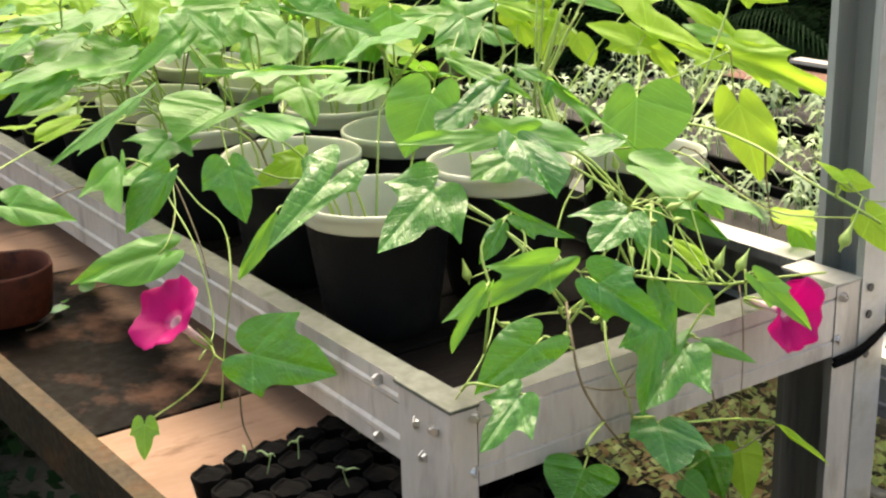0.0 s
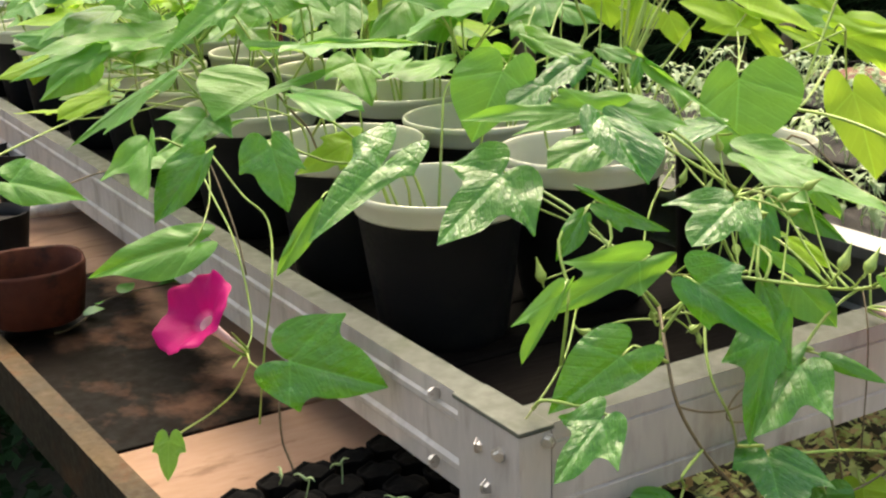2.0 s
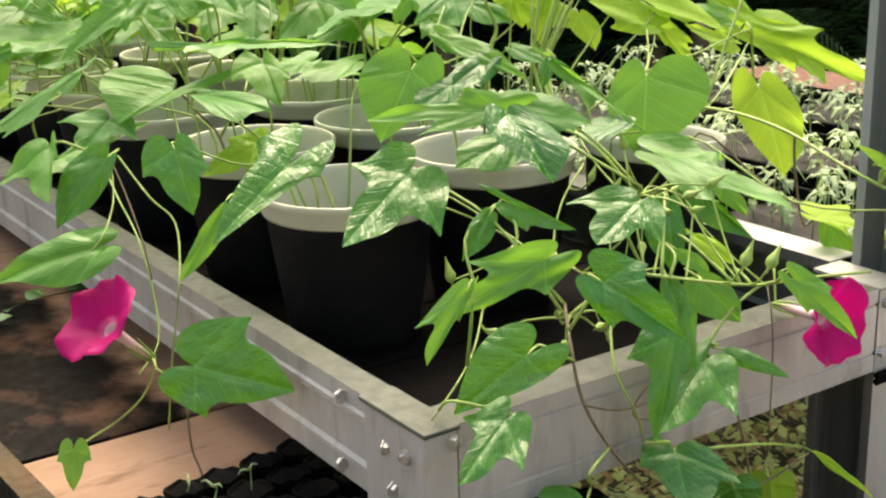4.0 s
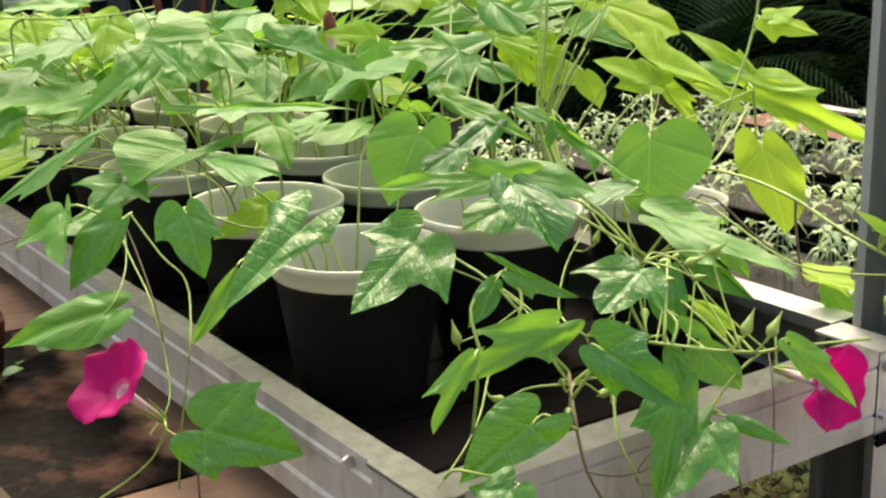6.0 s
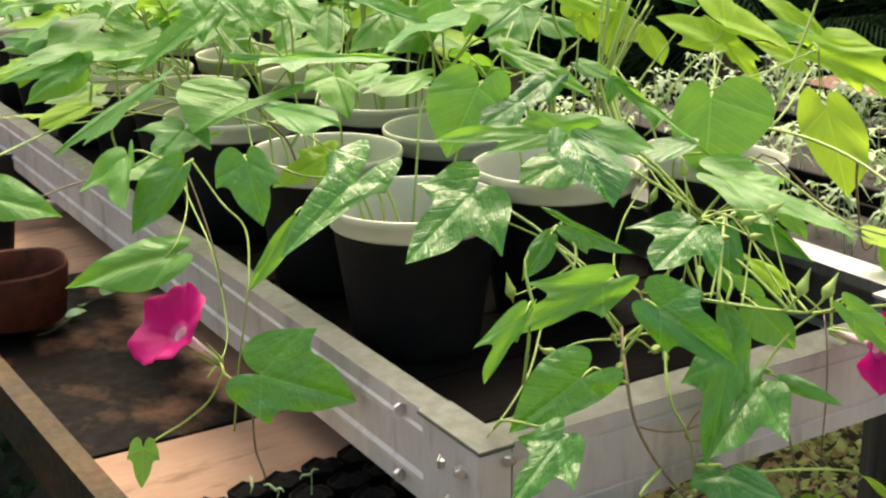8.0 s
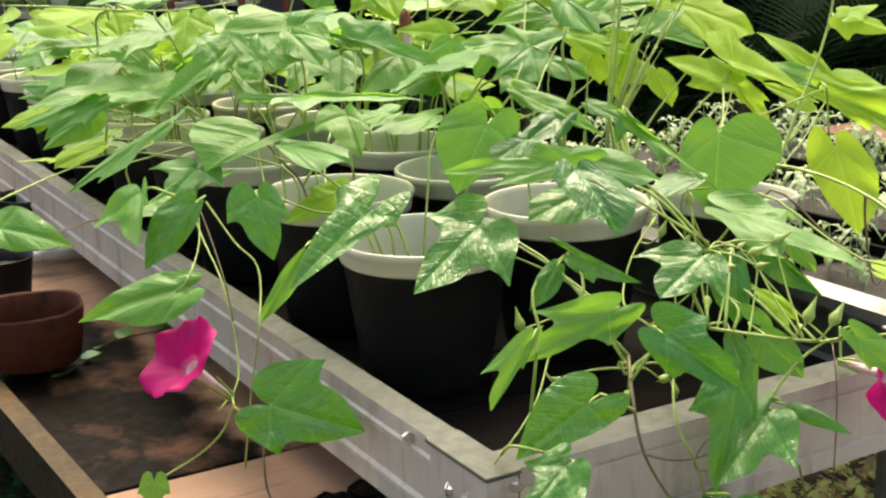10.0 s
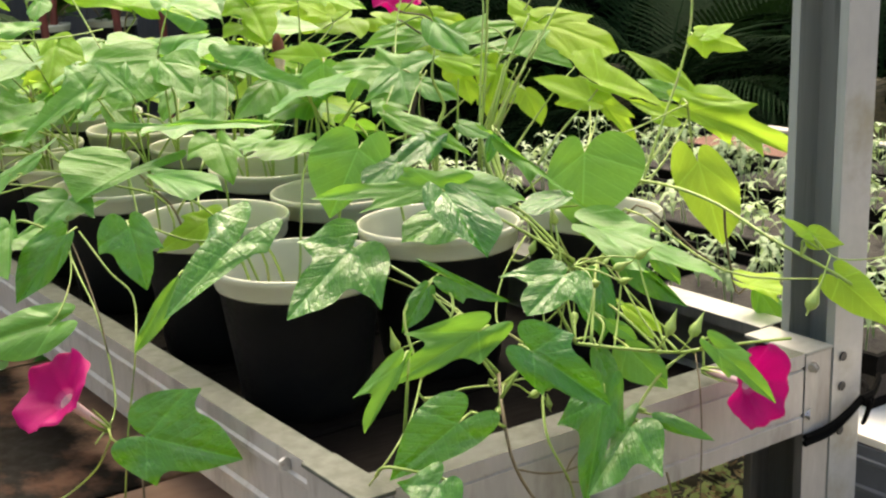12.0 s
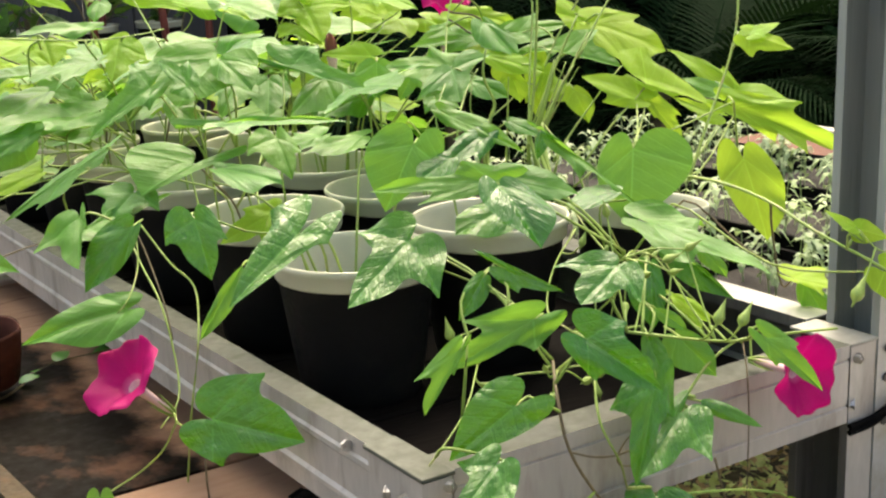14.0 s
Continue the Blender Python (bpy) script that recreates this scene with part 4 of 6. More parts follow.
blade((-0.008, 1.191, 0.980), (-0.090, 1.201, 0.933), (-0.382, -0.773, 0.506), 'H', 0.65, LEAF)
blade((0.163, 1.385, 1.051), (0.059, 1.429, 1.040), (-0.233, -0.317, 0.919), 'H', 0.4, LEAF)
blade((0.043, 1.514, 1.051), (-0.034, 1.545, 1.055), (-0.085, -0.313, 0.946), 'H', 0.45, LEAF_PALE)
blade((0.194, 1.557, 1.092), (0.121, 1.592, 1.089), (-0.250, -0.444, 0.860), 'H', 0.6, LEAF_PALE)
blade((0.208, 1.549, 1.091), (0.144, 1.547, 1.064), (-0.344, -0.401, 0.849), 'H', 0.8, LEAF_PALE)
blade((0.620, 1.389, 1.159), (0.532, 1.412, 1.136), (-0.311, -0.336, 0.889), 'H', 0.6, LEAF_PALE)
blade((0.620, 1.389, 1.159), (0.671, 1.300, 1.126), (-0.318, -0.481, 0.817), 'H', 0.6, LEAF_PALE)
blade((0.682, 1.285, 1.126), (0.761, 1.236, 1.139), (-0.383, -0.408, 0.829), 'H', 0.6, LEAF_PALE)
blade((0.646, 1.301, 1.111), (0.590, 1.304, 1.067), (-0.426, -0.751, 0.505), 'H', 0.6, LEAF_PALE)
blade((0.591, 1.140, 1.057), (0.561, 1.191, 1.069), (-0.318, -0.381, 0.868), 'H', 0.5, LEAF_PALE)
blade((0.596, 1.138, 1.062), (0.600, 1.087, 1.015), (-0.557, -0.587, 0.587), 'H', 1, LEAF)
blade((0.603, 1.566, 1.119), (0.547, 1.670, 1.142), (-0.341, -0.376, 0.862), 'H', 0.5, LEAF)
blade((0.782, 1.167, 1.124), (0.833, 1.074, 1.094), (-0.257, -0.423, 0.869), 'H', 0.5, LEAF_PALE)
blade((0.030, 1.396, 1.027), (-0.036, 1.380, 1.000), (-0.254, -0.442, 0.860), 'H', 0.8, LEAF)
blade((0.259, 1.402, 1.098), (0.183, 1.407, 1.073), (-0.315, -0.339, 0.886), 'L', 0.9, LEAF_PALE)
blade((0.735, 1.195, 1.126), (0.653, 1.182, 1.101), (-0.187, -0.471, 0.862), 'L', 0.9, LEAF_PALE)
blade((-0.176, 0.434, 0.669), (-0.187, 0.418, 0.629), (-0.473, -0.768, 0.432), 'L', 0.62, LEAF, False)
blade((0.139, 1.531, 1.098), (0.008, 1.701, 1.102), (-0.201, -0.179, 0.963), 'L', 0.5, LEAF_PALE)
blade((0.229, 1.301, 1.099), (0.128, 1.337, 1.083), (-0.261, -0.333, 0.906), 'H', 0.8, LEAF_PALE)
blade((0.166, 1.452, 1.082), (0.101, 1.481, 1.087), (-0.160, -0.508, 0.846), 'H', 0.8, LEAF_PALE)
blade((0.179, 1.266, 1.084), (0.128, 1.274, 1.054), (-0.447, -0.669, 0.593), 'H', 0.7, LEAF_PALE)
blade((0.443, 1.300, 1.113), (0.223, 1.386, 1.119), (-0.076, -0.261, 0.962), 'H', 0.3, LEAF)
blade((0.481, 1.213, 1.090), (0.418, 1.272, 1.092), (-0.227, -0.264, 0.938), 'H', 0.5, LEAF_PALE)
blade((0.008, 1.400, 0.999), (-0.062, 1.475, 1.013), (-0.359, -0.496, 0.791), 'H', 0.6, LEAF)
blade((0.593, 1.337, 1.130), (0.676, 1.351, 1.156), (-0.220, -0.398, 0.891), 'L', 0.7, LEAF_PALE)
blade((0.646, 1.318, 1.170), (0.708, 1.230, 1.148), (-0.357, -0.460, 0.813), 'H', 0.5, LEAF_PALE)
blade((0.604, 1.403, 1.176), (0.562, 1.463, 1.226), (-0.512, -0.733, 0.448), 'L', 0.8, LEAF_PALE)
blade((0.716, 1.159, 1.171), (0.670, 1.246, 1.202), (-0.317, -0.465, 0.827), 'L', 0.6, LEAF_PALE)
blade((0.319, -0.030, 0.626), (0.336, -0.056, 0.602), (-0.578, -0.725, 0.375), 'H', 0.9, LEAF)
blade((0.611, 0.000, 0.945), (0.601, 0.040, 0.959), (-0.303, -0.375, 0.876), 'H', 0.6, LEAF_PALE)
blade((0.616, 0.000, 0.942), (0.643, -0.023, 0.930), (-0.410, -0.746, 0.525), 'H', 0.8, LEAF_PALE)
blade((0.628, -0.030, 0.894), (0.651, -0.094, 0.842), (-0.409, -0.661, 0.629), 'H', 0.5, LEAF_PALE)
blade((0.064, 1.469, 1.020), (-0.043, 1.478, 1.013), (-0.073, -0.176, 0.982), 'L', 0.6, LEAF_PALE)
blade((0.113, 1.310, 1.002), (0.004, 1.301, 0.999), (-0.003, -0.261, 0.965), 'H', 0.5, LEAF)
blade((-0.060, 1.283, 0.975), (-0.130, 1.295, 0.962), (-0.230, -0.443, 0.866), 'L', 0.7, LEAF_PALE)
blade((0.162, 1.167, 1.025), (0.090, 1.160, 0.997), (-0.267, -0.521, 0.811), 'L', 0.9, LEAF)
blade((0.252, 1.120, 1.045), (0.187, 1.111, 1.015), (-0.352, -0.342, 0.871), 'H', 0.9, LEAF_PALE)
blade((0.170, 1.646, 1.011), (0.114, 1.747, 1.034), (-0.065, -0.259, 0.964), 'L', 0.6, LEAF_PALE)
blade((0.283, 1.579, 1.013), (0.199, 1.630, 1.020), (-0.048, -0.226, 0.973), 'L', 0.5, LEAF_PALE)
blade((0.370, 1.159, 1.012), (0.335, 1.244, 1.017), (-0.261, -0.160, 0.952), 'L', 0.6, LEAF_PALE)
blade((0.022, 1.479, 0.978), (-0.055, 1.490, 0.971), (-0.127, -0.289, 0.949), 'H', 0.5, LEAF)
blade((0.182, 1.804, 1.023), (0.118, 1.912, 1.031), (-0.205, -0.196, 0.959), 'L', 0.6, LEAF_PALE)
blade((0.194, 1.533, 1.002), (0.089, 1.564, 0.999), (-0.063, -0.121, 0.991), 'L', 0.5, LEAF_PALE)
blade((0.286, 1.484, 1.037), (0.202, 1.574, 1.043), (-0.072, -0.127, 0.989), 'L', 0.5, LEAF)
blade((0.313, 1.329, 1.012), (0.229, 1.355, 0.997), (-0.312, -0.548, 0.776), 'L', 0.7, LEAF_PALE)
blade((0.057, 1.481, 0.958), (-0.018, 1.491, 0.944), (-0.212, -0.380, 0.900), 'H', 0.6, LEAF)
blade((0.033, 1.230, 0.924), (-0.045, 1.245, 0.912), (-0.215, -0.454, 0.865), 'L', 0.7, LEAF)
blade((0.148, 1.298, 0.971), (0.056, 1.314, 0.959), (-0.194, -0.472, 0.860), 'L', 0.7, LEAF)
blade((0.398, 1.279, 1.030), (0.349, 1.350, 1.050), (-0.367, -0.475, 0.800), 'L', 0.7, LEAF_PALE)
blade((0.390, 1.082, 1.000), (0.311, 1.108, 0.986), (-0.300, -0.438, 0.847), 'L', 0.7, LEAF)
blade((0.511, 1.082, 1.049), (0.430, 1.111, 1.023), (-0.401, -0.412, 0.818), 'L', 0.7, LEAF_PALE)
blade((0.154, 1.203, 1.063), (0.257, 1.192, 1.064), (-0.029, -0.222, 0.975), 'L', 0.5, LEAF_PALE)
blade((0.200, 1.057, 1.093), (0.122, 1.051, 1.054), (-0.396, -0.347, 0.850), 'L', 0.7, LEAF_PALE)
blade((-0.005, 1.091, 0.962), (-0.089, 1.081, 0.934), (-0.248, -0.378, 0.892), 'H', 0.5, LEAF_PALE)
blade((0.092, 1.160, 0.977), (0.027, 1.195, 0.965), (-0.239, -0.126, 0.963), 'L', 0.5, LEAF)
blade((0.009, 1.328, 0.963), (-0.067, 1.326, 0.957), (-0.062, -0.290, 0.955), 'L', 0.5, LEAF_PALE)
blade((-0.079, 1.124, 0.926), (-0.145, 1.137, 0.919), (-0.144, -0.215, 0.966), 'L', 0.5, LEAF_PALE)
slanted_blade((0.139, -0.050, 0.707), (-0.023, 0.004, -0.048), (-0.062, 0.053, 0.024), (-0.625, -0.772, 0.113), 'H', LEAF_DARK)
vine([(-0.045, 0.600, 0.951), (-0.047, 0.550, 0.913), (-0.051, 0.500, 0.869), (-0.055, 0.470, 0.829)], 0.0015, STEM_BROWN)
vine([(-0.121, 0.470, 0.875), (-0.102, 0.475, 0.892), (-0.072, 0.520, 0.916), (-0.049, 0.580, 0.950)], 0.0014, STEM)
for points in ([(0.659, 0.660, 0.892), (0.648, 0.660, 0.950), (0.683, 0.660, 1.021), (0.716, 0.660, 1.083)],
               [(0.678, 0.670, 0.897), (0.672, 0.670, 0.960), (0.715, 0.670, 1.026), (0.750, 0.670, 1.071)],
               [(0.658, 0.680, 0.888), (0.655, 0.680, 0.960), (0.679, 0.680, 1.019), (0.716, 0.680, 1.086)],
               [(0.545, 0.600, 0.916), (0.550, 0.600, 0.974), (0.554, 0.600, 1.039), (0.556, 0.600, 1.079)],
               [(0.515, 0.600, 0.919), (0.500, 0.600, 0.987), (0.485, 0.600, 1.037), (0.490, 0.600, 1.077)],
               [(0.384, 0.550, 0.951), (0.399, 0.550, 0.997), (0.397, 0.560, 1.042), (0.442, 0.600, 1.080)],
               [(0.436, 0.550, 0.953), (0.433, 0.560, 1.015), (0.477, 0.600, 1.062), (0.535, 0.650, 1.089)],
               [(0.639, 0.600, 0.938), (0.681, 0.600, 0.985), (0.755, 0.600, 1.055), (0.856, 0.650, 1.087)],
               [(0.662, 0.550, 0.943), (0.719, 0.550, 0.996), (0.762, 0.550, 1.026), (0.789, 0.550, 1.050)]):
    vine(points, 0.0027, STEM, 0.3)
for points in ([(0.610, 0.560, 0.905), (0.632, 0.620, 0.973), (0.647, 0.620, 1.010), (0.672, 0.620, 1.051), (0.698, 0.620, 1.082)],
               [(0.606, 0.560, 0.905), (0.622, 0.620, 0.974), (0.631, 0.620, 1.016), (0.645, 0.620, 1.053), (0.661, 0.620, 1.094)],
               [(0.590, 0.550, 0.905), (0.596, 0.600, 0.976), (0.601, 0.600, 1.034), (0.608, 0.600, 1.108), (0.615, 0.600, 1.222)],
               [(0.612, 0.570, 0.905), (0.641, 0.640, 0.969), (0.657, 0.640, 1.024), (0.679, 0.640, 1.082), (0.723, 0.640, 1.156)],
               [(0.614, 0.570, 0.905), (0.654, 0.640, 0.968), (0.673, 0.640, 1.018), (0.699, 0.640, 1.059), (0.745, 0.640, 1.129)],
               [(0.510, 0.600, 0.930), (0.518, 0.600, 1.010), (0.529, 0.600, 1.042), (0.510, 0.600, 1.084), (0.516, 0.600, 1.124)]):
    vine(points, 0.0042, STEM, 0.4)
vine([(-0.199, 0.850, 1.182), (-0.122, 0.870, 1.175), (-0.037, 0.900, 1.164), (0.043, 0.920, 1.157), (0.118, 0.950, 1.157), (0.167, 0.970, 1.161)], 0.0016, STEM)
vine([(0.186, 1.400, 1.250), (0.193, 1.400, 1.189), (0.201, 1.400, 1.127), (0.191, 1.380, 1.068)], 0.0018, STEM)
vine([(-0.085, 0.405, 0.751), (-0.080, 0.355, 0.752), (-0.091, 0.280, 0.795)], 0.0015, STEM)
# Leaves of the plants in the front pots.
lobed_leaf((-0.027, 0.820, 1.060), (-0.193, 0.827, 1.045), (-0.090, 0.779, 1.042), (-0.064, 0.885, 1.074), 'T', LEAF)
lobed_leaf((-0.106, 0.800, 1.047), (-0.176, 0.792, 1.010), (-0.151, 0.816, 1.040), (-0.124, 0.783, 1.026), 'L', LEAF)
lobed_leaf((0.048, 0.740, 1.101), (-0.050, 0.721, 1.044), (0.036, 0.778, 1.126), (0.034, 0.711, 1.072), 'T', LEAF)
lobed_leaf((-0.003, 1.150, 1.095), (-0.109, 1.182, 1.093), (-0.078, 1.136, 1.083), (-0.029, 1.198, 1.106), 'T', LEAF_PALE)
lobed_leaf((-0.013, 1.100, 1.093), (0.093, 1.086, 1.100), (0.011, 1.052, 1.082), (0.061, 1.133, 1.110), 'T', LEAF)
lobed_leaf((0.050, 1.200, 1.138), (0.048, 1.158, 1.104), (0.018, 1.205, 1.128), (0.078, 1.175, 1.130), 'H', LEAF_PALE)
lobed_leaf((0.033, 1.300, 1.128), (-0.044, 1.339, 1.131), (0.002, 1.342, 1.136), (-0.006, 1.280, 1.118), 'L', LEAF_PALE)
lobed_leaf((-0.118, 0.720, 1.009), (-0.183, 0.725, 0.985), (-0.159, 0.741, 1.007), (-0.147, 0.712, 0.990), 'H', LEAF_PALE)
lobed_leaf((-0.088, 0.660, 1.018), (-0.199, 0.648, 0.961), (-0.049, 0.664, 1.038), (-0.150, 0.639, 0.975), 'L', LEAF)
lobed_leaf((-0.118, 0.580, 0.972), (-0.142, 0.529, 0.921), (-0.181, 0.572, 0.938), (-0.115, 0.564, 0.961), 'T', LEAF)
lobed_leaf((-0.105, 0.600, 0.952), (0.023, 0.630, 0.974), (-0.079, 0.577, 0.948), (-0.048, 0.621, 0.964), 'L', LEAF)
lobed_leaf((-0.063, 0.550, 0.957), (-0.129, 0.556, 0.883), (-0.103, 0.573, 0.950), (-0.080, 0.541, 0.917), 'H', LEAF_DARK)
lobed_leaf((-0.323, 0.370, 1.001), (-0.266, 0.318, 0.985), (-0.321, 0.347, 0.984), (-0.301, 0.378, 1.017), 'H', LEAF, False)
lobed_leaf((-0.107, 0.470, 0.878), (-0.227, 0.502, 0.851), (-0.129, 0.497, 0.890), (-0.142, 0.452, 0.849), 'H', LEAF, False)
lobed_leaf((-0.022, 0.450, 0.977), (-0.021, 0.417, 0.910), (-0.058, 0.460, 0.950), (0.005, 0.421, 0.954), 'L', LEAF_DARK)
lobed_leaf((0.055, 0.340, 0.965), (-0.046, 0.317, 0.903), (0.042, 0.378, 0.989), (0.080, 0.314, 0.955), 'L', LEAF_DARK)
lobed_leaf((-0.007, 0.360, 0.936), (-0.065, 0.360, 0.859), (-0.042, 0.365, 0.900), (-0.022, 0.350, 0.897), 'N', LEAF)
lobed_leaf((0.104, 0.500, 0.957), (0.030, 0.503, 0.928), (0.073, 0.523, 0.962), (0.076, 0.480, 0.929), 'L', LEAF_PALE)
lobed_leaf((0.131, 0.220, 0.967), (0.040, 0.201, 0.913), (0.088, 0.258, 0.978), (0.129, 0.159, 0.918), 'T', LEAF_DARK)
lobed_leaf((0.234, 0.200, 1.024), (0.110, 0.264, 1.020), (0.145, 0.221, 1.002), (0.211, 0.231, 1.038), 'T', LEAF)
lobed_leaf((0.221, 0.170, 1.027), (0.220, 0.095, 0.968), (0.193, 0.161, 1.008), (0.254, 0.121, 1.003), 'H', LEAF_DARK)
lobed_leaf((0.254, 0.210, 1.021), (0.320, 0.151, 1.003), (0.285, 0.211, 1.035), (0.274, 0.171, 0.999), 'H', LEAF)
lobed_leaf((0.191, 0.120, 0.947), (0.236, 0.079, 0.922), (0.180, 0.134, 0.962), (0.195, 0.105, 0.922), 'L', LEAF_DARK)
lobed_leaf((0.172, 0.050, 0.910), (0.085, 0.083, 0.864), (0.110, 0.090, 0.911), (0.165, 0.040, 0.880), 'T', LEAF)
lobed_leaf((0.067, 0.030, 0.906), (0.023, 0.030, 0.848), (0.022, 0.046, 0.879), (0.056, 0.026, 0.883), 'T', LEAF)
lobed_leaf((0.269, 0.030, 0.954), (0.213, 0.023, 0.924), (0.212, 0.066, 0.957), (0.267, -0.009, 0.923), 'T', LEAF_DARK)
lobed_leaf((0.185, -0.020, 0.904), (0.234, -0.076, 0.854), (0.182, -0.037, 0.866), (0.222, -0.037, 0.918), 'L', LEAF_DARK)
lobed_leaf((0.257, -0.040, 0.844), (0.216, -0.059, 0.750), (0.212, -0.021, 0.823), (0.267, -0.061, 0.814), 'T', LEAF_DARK)
lobed_leaf((0.285, -0.050, 0.810), (0.212, -0.068, 0.764), (0.260, -0.038, 0.809), (0.282, -0.097, 0.772), 'T', LEAF_DARK)
lobed_leaf((0.251, -0.050, 0.726), (0.233, -0.090, 0.687), (0.214, -0.040, 0.718), (0.288, -0.101, 0.702), 'L', LEAF_DARK)
lobed_leaf((0.094, -0.020, 0.855), (0.029, -0.001, 0.810), (0.074, 0.002, 0.875), (0.114, -0.039, 0.843), 'C', LEAF_DARK)
lobed_leaf((0.049, -0.050, 0.817), (-0.011, -0.064, 0.780), (0.017, -0.031, 0.818), (0.039, -0.086, 0.785), 'T', LEAF_DARK)
lobed_leaf((-0.091, 0.280, 0.795), (-0.013, 0.217, 0.769), (-0.093, 0.258, 0.748), (-0.032, 0.264, 0.839), 'L', LEAF_DARK, False)
lobed_leaf((0.561, 0.330, 1.002), (0.530, 0.303, 0.905), (0.513, 0.348, 0.977), (0.625, 0.282, 0.988), 'C', LEAF)
lobed_leaf((0.473, 0.360, 1.009), (0.512, 0.241, 0.933), (0.458, 0.388, 1.025), (0.463, 0.324, 0.976), 'T', LEAF)
lobed_leaf((0.470, 0.200, 0.937), (0.515, 0.041, 0.897), (0.536, 0.170, 0.935), (0.449, 0.092, 0.904), 'T', LEAF)
lobed_leaf((0.523, 0.220, 0.902), (0.574, 0.152, 0.829), (0.518, 0.203, 0.860), (0.545, 0.193, 0.876), 'H', LEAF_DARK)
lobed_leaf((0.681, 0.150, 0.838), (0.719, 0.061, 0.817), (0.678, 0.099, 0.823), (0.735, 0.140, 0.841), 'T', LEAF_PALE)
lobed_leaf((0.703, 0.150, 0.826), (0.714, 0.120, 0.778), (0.690, 0.147, 0.802), (0.725, 0.126, 0.806), 'H', LEAF)
lobed_leaf((0.366, 0.050, 0.899), (0.384, 0.007, 0.873), (0.362, 0.033, 0.884), (0.384, 0.031, 0.892), 'N', LEAF_PALE)
lobed_leaf((0.848, 0.400, 0.942), (0.844, 0.345, 0.825), (0.810, 0.414, 0.921), (0.888, 0.356, 0.905), 'C', LEAF_PALE)
lobed_leaf((1.061, 0.620, 0.999), (1.010, 0.741, 1.072), (1.007, 0.662, 1.009), (1.070, 0.664, 1.037), 'L', LEAF_PALE)
lobed_leaf((0.851, 0.420, 1.018), (0.981, 0.301, 0.944), (0.935, 0.367, 1.020), (0.887, 0.372, 0.967), 'T', LEAF_PALE)
lobed_leaf((0.978, 0.520, 0.998), (1.007, 0.412, 0.926), (1.052, 0.479, 0.998), (0.966, 0.477, 0.959), 'L', LEAF_PALE)
lobed_leaf((0.787, 0.550, 1.050), (0.854, 0.466, 1.013), (0.821, 0.589, 1.095), (0.809, 0.507, 1.026), 'L', LEAF_PALE)
lobed_leaf((0.799, 0.700, 1.136), (0.875, 0.600, 1.091), (0.812, 0.600, 1.064), (0.880, 0.666, 1.144), 'L', LEAF_PALE)
lobed_leaf((0.807, 0.710, 1.135), (0.770, 0.753, 1.152), (0.796, 0.765, 1.173), (0.774, 0.717, 1.127), 'H', LEAF_PALE)
lobed_leaf((0.803, 0.560, 1.021), (0.829, 0.513, 0.958), (0.802, 0.547, 0.992), (0.839, 0.525, 0.996), 'L', LEAF_PALE)
lobed_leaf((0.773, 0.550, 1.029), (0.716, 0.623, 1.061), (0.719, 0.576, 1.027), (0.781, 0.589, 1.063), 'L', LEAF_PALE)
lobed_leaf((0.294, 0.800, 1.102), (0.386, 0.689, 1.055), (0.243, 0.842, 1.113), (0.347, 0.802, 1.126), 'T', LEAF)
lobed_leaf((0.457, 0.850, 1.037), (0.339, 0.807, 1.013), (0.398, 0.866, 1.035), (0.405, 0.791, 1.015), 'H', LEAF)
lobed_leaf((0.139, 0.620, 1.056), (0.254, 0.539, 1.050), (0.050, 0.659, 1.058), (0.087, 0.552, 1.048), 'T', LEAF)
lobed_leaf((0.043, 0.600, 1.014), (-0.029, 0.601, 0.983), (0.104, 0.578, 1.023), (-0.012, 0.659, 1.037), 'C', LEAF)
lobed_leaf((0.176, 0.620, 1.030), (0.167, 0.564, 0.982), (0.131, 0.621, 1.012), (0.195, 0.584, 1.010), 'L', LEAF)
lobed_leaf((0.277, 0.560, 1.027), (0.181, 0.557, 1.016), (0.226, 0.524, 1.011), (0.264, 0.576, 1.030), 'H', LEAF)
lobed_leaf((0.288, 0.450, 1.028), (0.237, 0.443, 0.947), (0.238, 0.482, 1.029), (0.315, 0.425, 1.012), 'C', LEAF)
lobed_leaf((0.432, 0.500, 1.017), (0.348, 0.492, 0.975), (0.395, 0.518, 1.015), (0.410, 0.474, 0.987), 'L', LEAF_DARK)
lobed_leaf((0.492, 0.660, 1.094), (0.409, 0.713, 1.100), (0.420, 0.643, 1.050), (0.482, 0.704, 1.124), 'T', LEAF)
lobed_leaf((0.488, 0.650, 1.093), (0.470, 0.604, 1.049), (0.417, 0.638, 1.053), (0.549, 0.635, 1.108), 'T', LEAF)
lobed_leaf((0.655, 0.800, 1.143), (0.665, 0.720, 1.085), (0.626, 0.778, 1.113), (0.678, 0.756, 1.118), 'H', LEAF)
lobed_leaf((0.733, 0.680, 1.092), (0.795, 0.617, 1.069), (0.673, 0.719, 1.096), (0.802, 0.682, 1.124), 'T', LEAF)
lobed_leaf((0.530, 1.000, 1.201), (0.568, 0.861, 1.166), (0.509, 0.888, 1.167), (0.575, 0.944, 1.190), 'L', LEAF_PALE)
lobed_leaf((0.300, 1.200, 1.174), (0.193, 1.310, 1.214), (0.229, 1.249, 1.182), (0.259, 1.269, 1.210), 'H', LEAF_PALE)
lobed_leaf((0.308, 1.200, 1.177), (0.376, 1.090, 1.153), (0.328, 1.128, 1.159), (0.378, 1.213, 1.188), 'L', LEAF_PALE)
